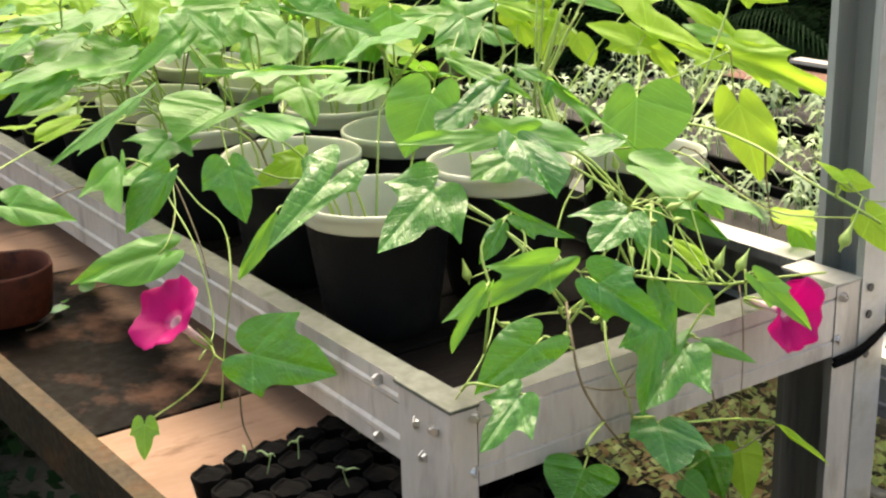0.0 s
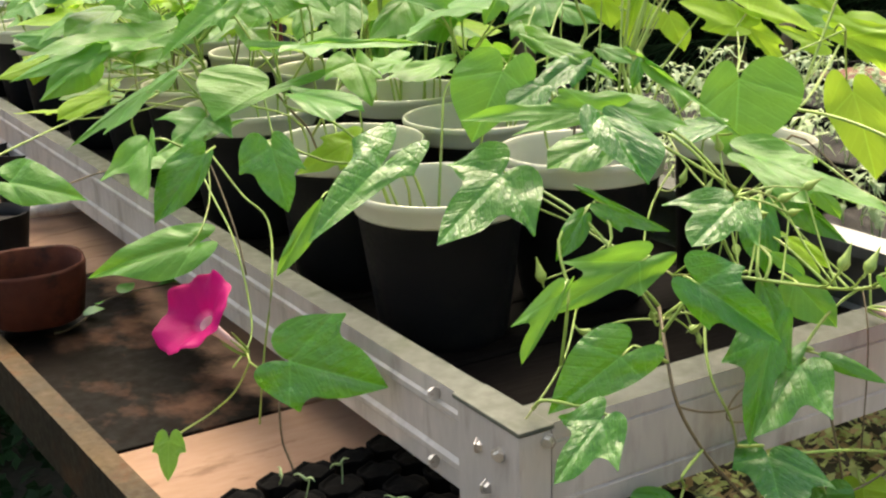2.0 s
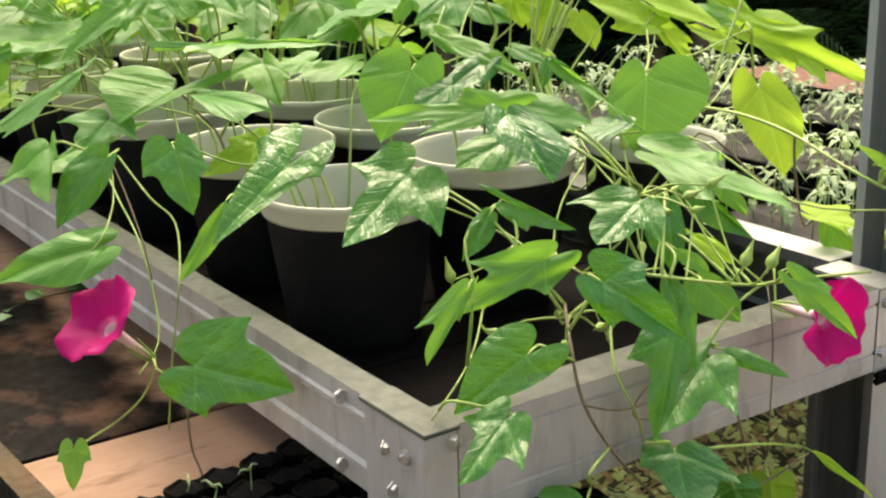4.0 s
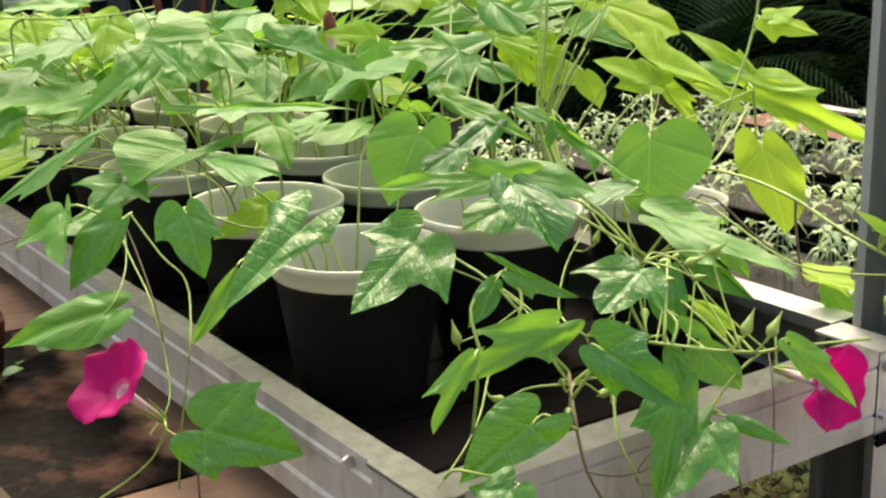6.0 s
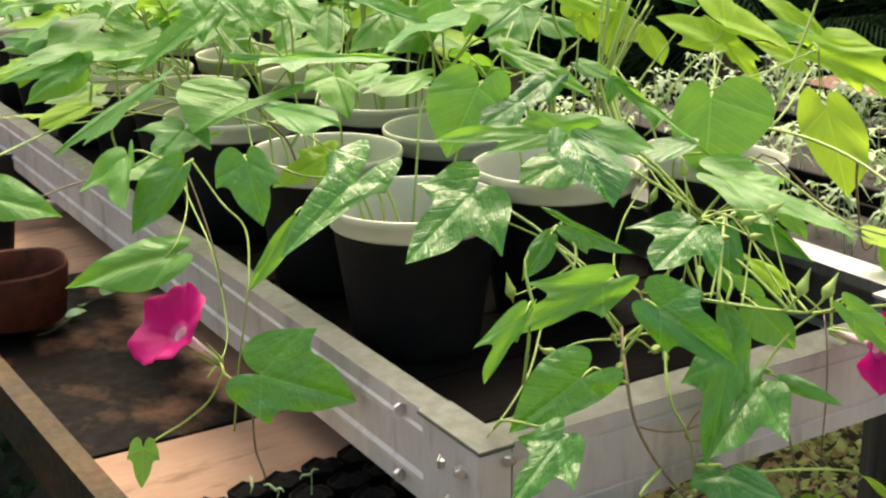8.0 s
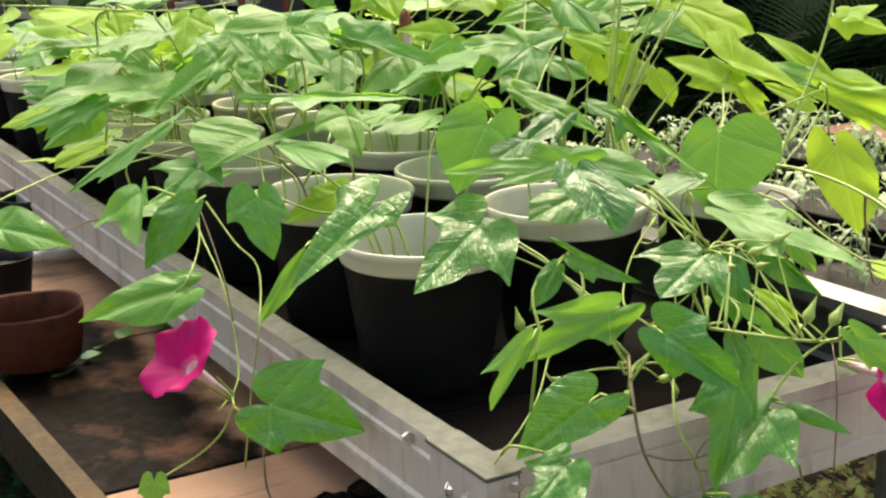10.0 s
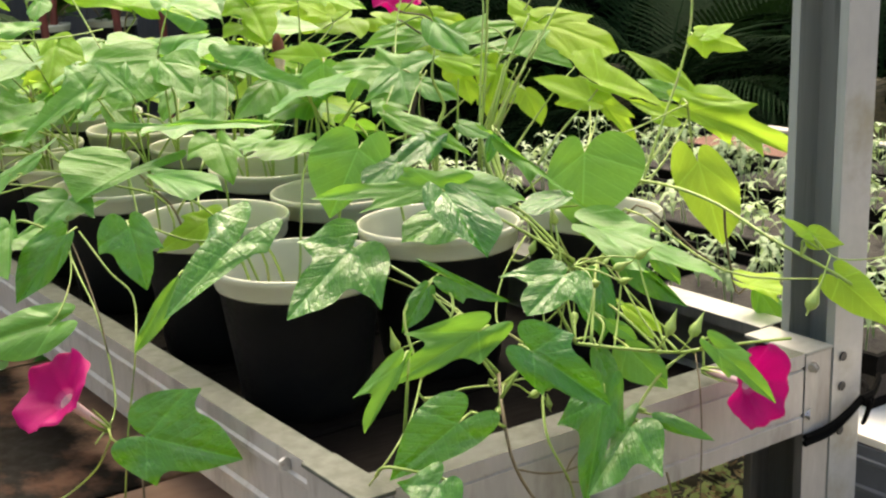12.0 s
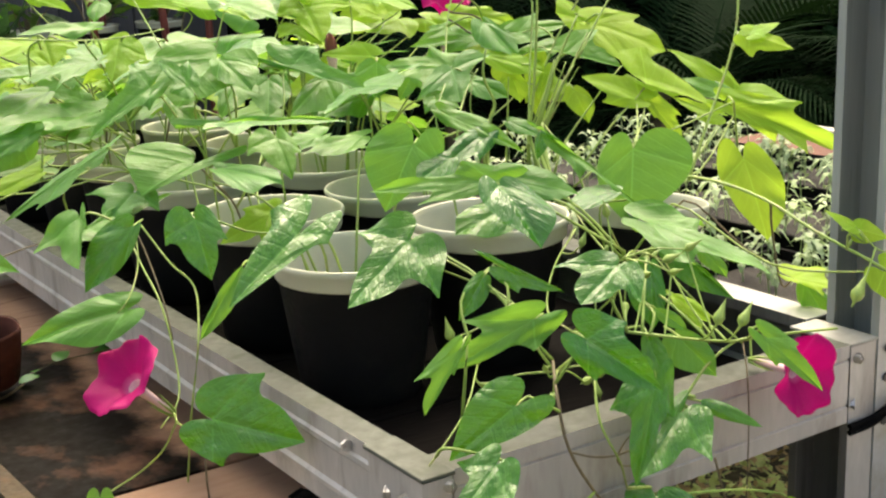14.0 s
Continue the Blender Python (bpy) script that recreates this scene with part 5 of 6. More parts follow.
lobed_leaf((0.316, 1.050, 1.188), (0.352, 0.943, 1.162), (0.288, 1.000, 1.171), (0.390, 1.054, 1.197), 'L', LEAF)
lobed_leaf((0.168, 0.780, 1.127), (0.088, 0.749, 1.068), (0.206, 0.738, 1.110), (0.094, 0.831, 1.135), 'C', LEAF)
lobed_leaf((0.165, 0.760, 1.127), (0.181, 0.699, 1.086), (0.147, 0.742, 1.105), (0.204, 0.728, 1.119), 'H', LEAF)
lobed_leaf((0.432, 1.000, 1.175), (0.424, 0.936, 1.122), (0.385, 1.015, 1.166), (0.504, 0.961, 1.176), 'T', LEAF_PALE)
lobed_leaf((0.420, 1.000, 1.187), (0.383, 1.068, 1.225), (0.412, 1.033, 1.210), (0.444, 1.043, 1.231), 'L', LEAF_PALE)
lobed_leaf((0.451, 1.020, 1.194), (0.520, 0.989, 1.200), (0.453, 0.985, 1.167), (0.503, 1.032, 1.226), 'L', LEAF_PALE)
lobed_leaf((0.225, 0.850, 1.077), (0.184, 0.818, 1.034), (0.188, 0.851, 1.062), (0.244, 0.811, 1.054), 'L', LEAF)
lobed_leaf((0.307, 0.900, 1.074), (0.277, 0.850, 1.022), (0.273, 0.899, 1.058), (0.327, 0.865, 1.055), 'H', LEAF)
lobed_leaf((0.108, 0.800, 1.063), (0.126, 0.747, 1.029), (0.093, 0.781, 1.041), (0.137, 0.777, 1.058), 'L', LEAF)
lobed_leaf((0.054, 0.550, 1.015), (0.106, 0.467, 0.997), (0.054, 0.478, 0.995), (0.105, 0.521, 1.012), 'H', LEAF)
lobed_leaf((0.264, 0.660, 1.016), (0.172, 0.639, 1.000), (0.229, 0.681, 1.018), (0.212, 0.624, 1.000), 'L', LEAF)
lobed_leaf((0.418, 1.000, 1.145), (0.435, 0.951, 1.114), (0.378, 1.000, 1.128), (0.451, 0.983, 1.146), 'T', LEAF_PALE)
lobed_leaf((0.496, 0.900, 1.094), (0.428, 0.946, 1.101), (0.485, 0.936, 1.118), (0.468, 0.897, 1.080), 'L', LEAF_PALE)
lobed_leaf((0.447, 0.800, 1.096), (0.435, 0.781, 1.042), (0.414, 0.812, 1.079), (0.470, 0.775, 1.075), 'H', LEAF)
lobed_leaf((0.485, 0.750, 1.082), (0.455, 0.748, 1.039), (0.456, 0.763, 1.070), (0.487, 0.735, 1.054), 'L', LEAF)
lobed_leaf((0.343, 0.780, 1.082), (0.268, 0.759, 1.033), (0.311, 0.786, 1.073), (0.341, 0.740, 1.050), 'H', LEAF)
lobed_leaf((0.489, 0.700, 1.044), (0.481, 0.655, 1.005), (0.463, 0.690, 1.025), (0.514, 0.667, 1.029), 'L', LEAF)
lobed_leaf((0.588, 0.750, 1.059), (0.625, 0.692, 1.030), (0.583, 0.717, 1.031), (0.620, 0.729, 1.056), 'H', LEAF)
lobed_leaf((0.413, 0.550, 1.041), (0.472, 0.456, 0.992), (0.423, 0.504, 1.009), (0.457, 0.513, 1.031), 'L', LEAF)
lobed_leaf((0.553, 0.600, 1.012), (0.581, 0.557, 0.991), (0.551, 0.581, 0.996), (0.579, 0.586, 1.012), 'H', LEAF)
lobed_leaf((0.542, 0.500, 1.013), (0.524, 0.492, 0.972), (0.527, 0.501, 0.996), (0.542, 0.490, 0.992), 'N', LEAF_DARK)
lobed_leaf((0.713, 0.750, 1.029), (0.715, 0.724, 0.977), (0.700, 0.748, 1.008), (0.735, 0.726, 1.009), 'L', LEAF_PALE)
lobed_leaf((0.679, 0.780, 1.076), (0.680, 0.761, 1.039), (0.658, 0.785, 1.058), (0.699, 0.756, 1.054), 'H', LEAF_PALE)
lobed_leaf((0.747, 0.780, 1.080), (0.723, 0.772, 1.033), (0.720, 0.790, 1.066), (0.758, 0.762, 1.057), 'L', LEAF_PALE)
lobed_leaf((0.723, 0.650, 1.038), (0.730, 0.621, 0.986), (0.707, 0.651, 1.018), (0.744, 0.628, 1.021), 'H', LEAF_PALE)
lobed_leaf((0.677, 0.850, 1.112), (0.572, 0.897, 1.104), (0.611, 0.859, 1.091), (0.644, 0.883, 1.124), 'L', LEAF)
lobed_leaf((0.666, 0.950, 1.132), (0.715, 0.872, 1.092), (0.670, 0.905, 1.098), (0.715, 0.921, 1.130), 'L', LEAF_PALE)
lobed_leaf((0.620, 0.750, 1.094), (0.689, 0.675, 1.065), (0.641, 0.702, 1.066), (0.668, 0.722, 1.093), 'H', LEAF_PALE)
lobed_leaf((0.727, 0.800, 1.121), (0.812, 0.764, 1.129), (0.738, 0.764, 1.098), (0.772, 0.809, 1.147), 'T', LEAF)
lobed_leaf((0.327, 0.420, 1.009), (0.271, 0.420, 0.984), (0.297, 0.441, 1.012), (0.311, 0.402, 0.988), 'H', LEAF_DARK)
lobed_leaf((0.968, 0.560, 1.013), (0.929, 0.616, 1.040), (0.927, 0.589, 1.017), (0.973, 0.583, 1.034), 'L', LEAF)
lobed_leaf((0.932, 0.540, 0.987), (0.889, 0.597, 1.013), (0.896, 0.551, 0.980), (0.924, 0.564, 1.003), 'L', LEAF_PALE)
lobed_leaf((-0.032, 0.700, 1.031), (-0.082, 0.693, 1.004), (-0.057, 0.707, 1.026), (-0.055, 0.687, 1.011), 'N', LEAF)
lobed_leaf((-0.030, 0.950, 1.084), (-0.120, 0.894, 1.059), (-0.076, 0.967, 1.084), (-0.065, 0.894, 1.065), 'H', LEAF)
lobed_leaf((0.085, 0.950, 1.144), (0.054, 0.904, 1.095), (0.051, 0.942, 1.124), (0.111, 0.904, 1.119), 'L', LEAF_PALE)
lobed_leaf((0.491, 0.280, 0.962), (0.414, 0.290, 0.957), (0.426, 0.264, 0.951), (0.473, 0.304, 0.967), 'H', LEAF_DARK)
lobed_leaf((0.361, 0.080, 0.929), (0.345, 0.057, 0.861), (0.332, 0.086, 0.904), (0.367, 0.061, 0.898), 'H', LEAF_DARK)
lobed_leaf((0.314, 0.020, 0.901), (0.336, -0.005, 0.878), (0.317, 0.010, 0.885), (0.331, 0.006, 0.895), 'N', LEAF)
lobed_leaf((0.543, 0.180, 0.896), (0.559, 0.152, 0.861), (0.538, 0.175, 0.879), (0.560, 0.163, 0.883), 'H', LEAF)
lobed_leaf((0.174, 0.140, 0.935), (0.141, 0.141, 0.893), (0.157, 0.148, 0.928), (0.171, 0.131, 0.914), 'H', LEAF_DARK)
lobed_leaf((0.381, 0.360, 0.948), (0.295, 0.371, 0.919), (0.328, 0.388, 0.947), (0.352, 0.337, 0.918), 'H', LEAF_DARK)
lobed_leaf((0.326, 0.000, 0.873), (0.350, -0.036, 0.831), (0.312, -0.004, 0.847), (0.350, -0.019, 0.866), 'H', LEAF)
lobed_leaf((0.294, 0.010, 0.874), (0.298, -0.016, 0.826), (0.285, 0.005, 0.850), (0.307, -0.004, 0.862), 'H', LEAF_DARK)
lobed_leaf((-0.091, 0.370, 0.581), (-0.119, 0.372, 0.548), (-0.126, 0.387, 0.570), (-0.059, 0.344, 0.570), 'H', LEAF_DARK, False)
lobed_leaf((-0.033, 0.620, 0.984), (-0.076, 0.604, 0.953), (-0.086, 0.650, 0.985), (-0.013, 0.585, 0.965), 'T', LEAF)
lobed_leaf((0.072, 1.000, 1.116), (0.038, 1.079, 1.135), (0.033, 1.015, 1.116), (0.088, 1.067, 1.136), 'L', LEAF)
lobed_leaf((0.706, 0.950, 1.149), (0.787, 0.873, 1.123), (0.717, 0.904, 1.118), (0.766, 0.923, 1.153), 'L', LEAF_PALE)
lobed_leaf((0.719, 0.850, 1.105), (0.810, 0.808, 1.112), (0.726, 0.821, 1.085), (0.784, 0.854, 1.136), 'T', LEAF)
lobed_leaf((0.728, 0.800, 1.082), (0.812, 0.772, 1.097), (0.749, 0.774, 1.070), (0.781, 0.800, 1.105), 'H', LEAF)
lobed_leaf((0.653, 0.900, 1.130), (0.587, 0.903, 1.104), (0.621, 0.915, 1.128), (0.633, 0.875, 1.101), 'L', LEAF)
lobed_leaf((0.739, 0.920, 1.111), (0.689, 0.900, 1.073), (0.700, 0.932, 1.104), (0.734, 0.889, 1.084), 'H', LEAF_PALE)
lobed_leaf((0.603, 1.050, 1.149), (0.569, 1.098, 1.172), (0.560, 1.065, 1.142), (0.614, 1.086, 1.182), 'T', LEAF_PALE)
lobed_leaf((0.403, 1.050, 1.187), (0.434, 0.991, 1.154), (0.375, 1.028, 1.157), (0.441, 1.032, 1.189), 'L', LEAF)
lobed_leaf((0.452, 0.880, 1.064), (0.399, 0.897, 1.054), (0.424, 0.903, 1.070), (0.425, 0.871, 1.045), 'L', LEAF)
lobed_leaf((0.652, 0.720, 1.063), (0.652, 0.699, 1.020), (0.633, 0.725, 1.049), (0.670, 0.700, 1.045), 'H', LEAF_PALE)
lobed_leaf((0.719, 0.720, 1.065), (0.699, 0.710, 1.019), (0.694, 0.728, 1.049), (0.729, 0.704, 1.045), 'L', LEAF_PALE)
lobed_leaf((0.780, 0.740, 1.021), (0.740, 0.786, 1.040), (0.744, 0.746, 1.010), (0.777, 0.774, 1.046), 'L', LEAF_PALE)
lobed_leaf((0.088, 0.700, 1.104), (0.067, 0.751, 1.135), (0.061, 0.703, 1.094), (0.103, 0.730, 1.134), 'T', LEAF)
lobed_leaf((0.021, 0.950, 1.066), (-0.016, 0.989, 1.080), (-0.007, 0.957, 1.060), (0.022, 0.973, 1.085), 'L', LEAF)
lobed_leaf((-0.052, 1.500, 1.190), (0.046, 1.417, 1.167), (-0.019, 1.464, 1.176), (-0.006, 1.489, 1.202), 'H', LEAF)
lobed_leaf((0.060, 1.000, 1.166), (-0.043, 1.027, 1.163), (-0.008, 0.986, 1.155), (0.021, 1.036, 1.172), 'L', LEAF)
lobed_leaf((-0.048, 0.950, 1.157), (-0.128, 0.979, 1.157), (-0.100, 0.925, 1.145), (-0.078, 0.985, 1.164), 'H', LEAF_PALE)
lobed_leaf((-0.025, 0.950, 1.156), (-0.029, 0.913, 1.125), (-0.050, 0.953, 1.147), (0.013, 0.918, 1.148), 'L', LEAF_PALE)
lobed_leaf((0.029, 0.900, 1.127), (-0.083, 0.875, 1.108), (-0.054, 0.835, 1.100), (-0.014, 0.931, 1.131), 'T', LEAF)
lobed_leaf((-0.068, 0.950, 1.112), (-0.160, 0.956, 1.104), (-0.130, 0.927, 1.099), (-0.102, 0.998, 1.122), 'T', LEAF)
lobed_leaf((0.097, 1.400, 1.201), (0.146, 1.338, 1.174), (0.102, 1.373, 1.182), (0.134, 1.386, 1.206), 'L', LEAF_PALE)
lobed_leaf((0.219, 1.400, 1.184), (0.195, 1.368, 1.149), (0.193, 1.397, 1.170), (0.233, 1.379, 1.173), 'H', LEAF)
lobed_leaf((0.364, -0.090, 0.885), (0.398, -0.137, 0.833), (0.365, -0.104, 0.858), (0.391, -0.110, 0.878), 'L', LEAF)
flower((-0.125, 0.428, 0.801), (-0.68, -0.13, 0.71), 0.052, (-0.085, 0.405, 0.751), 1)
flower((0.457, -0.050, 0.816), (0.0, -0.99, 0.06), 0.047, (0.470, 0.030, 0.845), 1)
flower((0.759, 1.065, 1.138), (-0.120, -0.300, 0.900), 0.046, (0.766, 1.059, 1.089), 1.7)
bud((0.490, 1.018, 1.051), (0.495, 1.036, 1.126))
green_bud((0.335, -0.050, 0.898), (0.347, -0.050, 0.921))
green_bud((0.365, -0.055, 0.891), (0.381, -0.055, 0.912))
green_bud((0.553, -0.050, 0.880), (0.571, -0.050, 0.907))
green_bud((0.460, 0.275, 0.882), (0.472, 0.274, 0.902))
green_bud((0.438, 0.292, 0.897), (0.447, 0.292, 0.917))
green_bud((0.221, 0.277, 0.820), (0.219, 0.285, 0.846))
green_bud((0.365, 0.172, 0.744), (0.365, 0.177, 0.760))


# Foliage of the plants further back.
fill = random.Random(5)
for g, root in PLANTS[3:]:
    for k in range(0 if root.y < 0.6 else 4 if root.y < 0.9 else 7 if root.y < 1.1 else (9 if root.x > 0.3 else 6) if root.y < 1.9 else 6):
        a, r = fill.uniform(0, 6.283), fill.uniform(0.03, 0.17)
        base = root + Vector((r * math.cos(a), r * math.sin(a), fill.uniform(0.13, 0.28 if root.y < 0.8 or root.y > 2.2 else 0.40)))
        if base.y > 0.95:
            base.z = min(base.z, 1.135 - 0.068 * (base.y - 1.05) - fill.uniform(0, 0.09))
        if base.x < 0.13 + 0.06 * max(0, 1.2 - base.y) and base.y < 1.5:
            continue
        b = a + fill.uniform(-0.9, 0.9)
        size = fill.uniform(0.06, 0.105)
        tip = base + size * Vector((math.cos(b), math.sin(b), fill.uniform(-0.4, 0.15)))
        n = Vector((-0.12 + fill.uniform(-0.25, 0.25), -0.2 + fill.uniform(-0.25, 0.25), 1))
        blade(base, tip, n, fill.choice("LTTH"), fill.uniform(0.8, 1.1), fill.choice((LEAF, LEAF, LEAF_PALE, LEAF) if root.y < 1.5 else (LEAF, LEAF, LEAF_PALE)), True)

for k in range(15):
    hub = HUBS[1] if k % 3 else HUBS[0]
    sprig(hub + Vector((fill.uniform(-0.004, 0.004), fill.uniform(-0.004, 0.004), -0.004)), (fill.uniform(-1, 1), fill.uniform(-0.9, 0.5), fill.uniform(-0.5, 0.9)), fill.uniform(0.035, 0.085), k)


# ---- neighbouring bench with seedlings ----
RX0, RX1, RZ = 0.80, 2.45, 0.62
side = thing("seedling_bench", "grey steel channel bench with pale plywood top", "bench")
part("side_beam", extrude(bmesh.new(), C8, lambda u, v, s: (RX0 + u, -0.30 + 1.93 * s, RZ - 0.085 + v)), STEEL_BLUE, side, "dark blue-grey steel channel")
part("side_beam", extrude(bmesh.new(), C8, lambda u, v, s: (RX1 - u, -0.30 + 1.93 * s, RZ - 0.03 + v)), STEEL, side)
part("back_beam", extrude(bmesh.new(), C8, lambda u, v, s: (RX0 + 0.06 + (RX1 - RX0 - 0.12) * s, 1.69 - u, RZ - 0.03 + v)), STEEL, side, "grey steel channel")
for y in (-0.30, 1.56):
    for x in (RX0 + 0.003, RX1 - 0.048):
        part("leg", leg(x, x + 0.045, y, y + 0.06, RZ - 0.088 if x < 1 else RZ - 0.033), STEEL, side)
part("plywood_sheet", box(bmesh.new(), RX0 + 0.002, RX1 - 0.053, -0.30, 0.30, RZ - 0.003, RZ + 0.009, 0.0015), CONCRETE, side, "pale sun-bleached plywood")
for y in (0.46, 0.62, 0.98, 1.16, 1.50):
    part("cross_bar", box(bmesh.new(), RX0 + 0.052, RX1 - 0.055, y, y + 0.03, RZ - 0.003, RZ + 0.0087, 0.002), STEEL, side)
for k in range(3):
    bm = bmesh.new()
    tube(bm, [(RX0 + 0.02, -0.29, 0.40 - 0.11 * k), (RX0 + 0.02, 0.14, 0.40 - 0.11 * k)], 0.009, 0.009, 8, 2)
    part("rail", bm, STEEL, side)


def crate_mesh():
    """An open box with folded rim, from rectangular loops joined one to the next."""
    bm = bmesh.new()
    w, d, h = 0.27, 0.50, 0.085
    loops = []
    for inset, z in ((0.012, 0.0), (0.0, h - 0.008), (-0.006, h - 0.006), (-0.006, h), (0.004, h), (0.014, 0.004)):
        loops.append([bm.verts.new(p) for p in ((inset, inset, z), (w - inset, inset, z), (w - inset, d - inset, z), (inset, d - inset, z))])
    for a, c in zip(loops, loops[1:]):
        for k in range(4):
            bm.faces.new((a[k], a[(k + 1) % 4], c[(k + 1) % 4], c[k]))
    bm.faces.new(loops[0]), bm.faces.new(loops[-1])
    return as_mesh("crate", bm, TRAY)


CRATE = crate_mesh()
bm = box(bmesh.new(), 0.004, 0.266, 0.004, 0.496, 0.02, 0.066)
bmesh.ops.subdivide_edges(bm, edges=bm.edges[:], cuts=7, use_grid_fill=True)
for v in bm.verts:
    if v.co.z > 0.06:
        v.co.z += 0.006 * noise.noise(v.co * 40)
CRATE_SOIL = as_mesh("crate_soil", bm, SOIL)
BROWN_SOIL = surface("red_brown_compost", (0.19, 0.07, 0.035), (0.10, 0.04, 0.025), (0.06, 0.03, 0.02), (0.7, 0.9), 0, 14, 90, 0.8)
bm = box(bmesh.new(), 0.004, 0.266, 0.004, 0.496, 0.02, 0.072)
bmesh.ops.subdivide_edges(bm, edges=bm.edges[:], cuts=5, use_grid_fill=True)
RED_SOIL = as_mesh("compost", bm, BROWN_SOIL)


def seedlings(seed, n, hmin, hmax):
    """Pale seedlings of one crate: thin stems with pairs of small leaves."""
    r = random.Random(seed)
    bm = bmesh.new()
    for _ in range(n):
        x, y = r.uniform(0.015, 0.255), r.uniform(0.015, 0.485)
        h = r.uniform(hmin, hmax)
        dx, dy = r.uniform(-0.012, 0.012), r.uniform(-0.012, 0.012)
        tube(bm, [(x, y, 0.064), (x + dx * 0.4, y + dy * 0.4, 0.064 + h * 0.6), (x + dx, y + dy, 0.064 + h)], 0.0015, 0.0010, 3, 2)
        a = r.uniform(0, 3.14)
        for lev in range(r.choice((2, 2, 3))):
            zz = 0.064 + h * (1 - 0.30 * lev)
            count = r.choice((3, 4)) if lev == 0 else 2
            for s in range(count):
                b = a + 1.4 * lev + s * 6.283 / count + r.uniform(-0.3, 0.3)
                L, W = r.uniform(0.020, 0.038) * (1 - 0.15 * lev), r.uniform(0.0050, 0.0092)
                f = 1 - 0.30 * lev
                o, u, v = Vector((x + dx * f, y + dy * f, zz)), Vector((math.cos(b), math.sin(b), r.uniform(-0.7, 0.5))), Vector((-math.sin(b), math.cos(b), 0))
                drop = Vector((0, 0, -0.35 * L))
                base, mid, tip = bm.verts.new(o), bm.verts.new(o + u * L * 0.55), bm.verts.new(o + u * L + drop)
                for side in (1, -1):
                    edge = bm.verts.new(o + u * L * 0.5 + side * v * W + Vector((0, 0, 0.4 * W)))
                    bm.faces.new((base, mid, edge) if side > 0 else (base, edge, mid))
                    bm.faces.new((mid, tip, edge) if side > 0 else (mid, edge, tip))
    me = bpy.data.meshes.new("seedlings")
    bm.to_mesh(me)
    bm.free()
    me.materials.append(SEEDLING)
    return me


SEEDLINGS = [seedlings(k, 42, 0.04, 0.11) for k in range(3)]
row = 0
for x in (0.875, 1.235, 1.59, 1.90):
    for k in range(3):
        y = 0.09 + 0.512 * k + 0.012 * (row % 2) - (0.11 if x > 1.8 else 0)
        place = pose(x, y, RZ + 0.009, 0, 0, 1.5 * math.sin(7 * row))
        c = thing("seedling_crate", "black plastic crate of soil on pale plywood", "crate", "seedling crates", place)
        put("crate", CRATE, c)
        compost = x > 1.8 and k == 2
        put("soil", RED_SOIL if compost else CRATE_SOIL, c, None, "red-brown compost" if compost else "")
        if not compost:
            s = put("seedlings", SEEDLINGS[row % 3], None, place)
            tagged(s, "pale green young seedlings crowded in a crate", "seedlings", kind="stuff")
        row += 1

# ---- behind: fence, canes, hedge and palms ----
fence = tagged(new("fence"), "dark grey upright board fence in shade", "fence", kind="structure")
BOARD = as_mesh("fence_board", box(bmesh.new(), -0.055, 0.055, -0.011, 0.011, 0, 2.1, 0.003), FENCE)
for k in range(48):
    put("fence_board", BOARD, fence, pose(-3.4 + 0.113 * k, 4.70 + 0.006 * math.sin(3.1 * k), 0, 0, 0, 1.5 * math.sin(9 * k)))
for z in (0.35, 1.7):
    part("fence_rail", box(bmesh.new(), -3.5, 2.0, 4.715, 4.76, z, z + 0.09, 0.004), FENCE, fence)
r = random.Random(8)
for x, y in ((0.57, 3.72), (1.02, 3.74), (1.27, 3.70), (1.47, 3.76), (1.15, 4.1), (0.2, 3.9)):
    bm = bmesh.new()
    tube(bm, [(0, 0, 0), (r.uniform(-0.02, 0.02), 0.01, 0.6), (r.uniform(-0.03, 0.03), 0, 1.15), (r.uniform(-0.03, 0.03), 0, 1.9)], 0.017, 0.013, 9)
    tagged(put("red_cane", as_mesh("red_cane", bm, RED_STEM, True), None, pose(x, y, -0.01)), "upright reddish bamboo cane before the fence", "cane", "canes at the fence")


def strap_leaf(bm, root, way, length, wide, curl):
    """A long strap leaf with a keel, bending over to its tip."""
    up, out = Vector((0, 0, 1)), Vector((math.cos(way), math.sin(way), 0))
    across = Vector((-math.sin(way), math.cos(way), 0))
    last = None
    for k in range(8):
        t = k / 7
        p = root + out * length * (0.25 * t + curl * t * t * 0.6) + up * length * (t - curl * 0.75 * t * t)
        w = wide * math.sin(math.pi * (0.12 + 0.88 * t) ** 0.8) + 0.001
        row = [bm.verts.new(p - across * w + up * w * 0.3), bm.verts.new(p), bm.verts.new(p + across * w + up * w * 0.3)]
        if last:
            for a in range(2):
                bm.faces.new((last[a], last[a + 1], row[a + 1], row[a]))
        last = row


STRAP = leaf_material("dark_strap_leaf", (0.010, 0.040, 0.010), (0.018, 0.065, 0.016), (0.05, 0.14, 0.03), 0.15, 0.35, 0.2, False, 0.5)


def strap_plant(x, y, z, size, n, material, label, seed):
    r = random.Random(seed)
    p = thing("leafy_plant", label, "plant", "", pose(x, y, z))
    for k in range(n):
        bm = bmesh.new()
        strap_leaf(bm, Vector((r.uniform(-0.02, 0.02), r.uniform(-0.02, 0.02), 0)), r.uniform(0, 6.28), size * r.uniform(0.7, 1.1), size * 0.085, r.uniform(0.2, 0.9))
        part("leaf", bm, material, p, "", True)
    return p


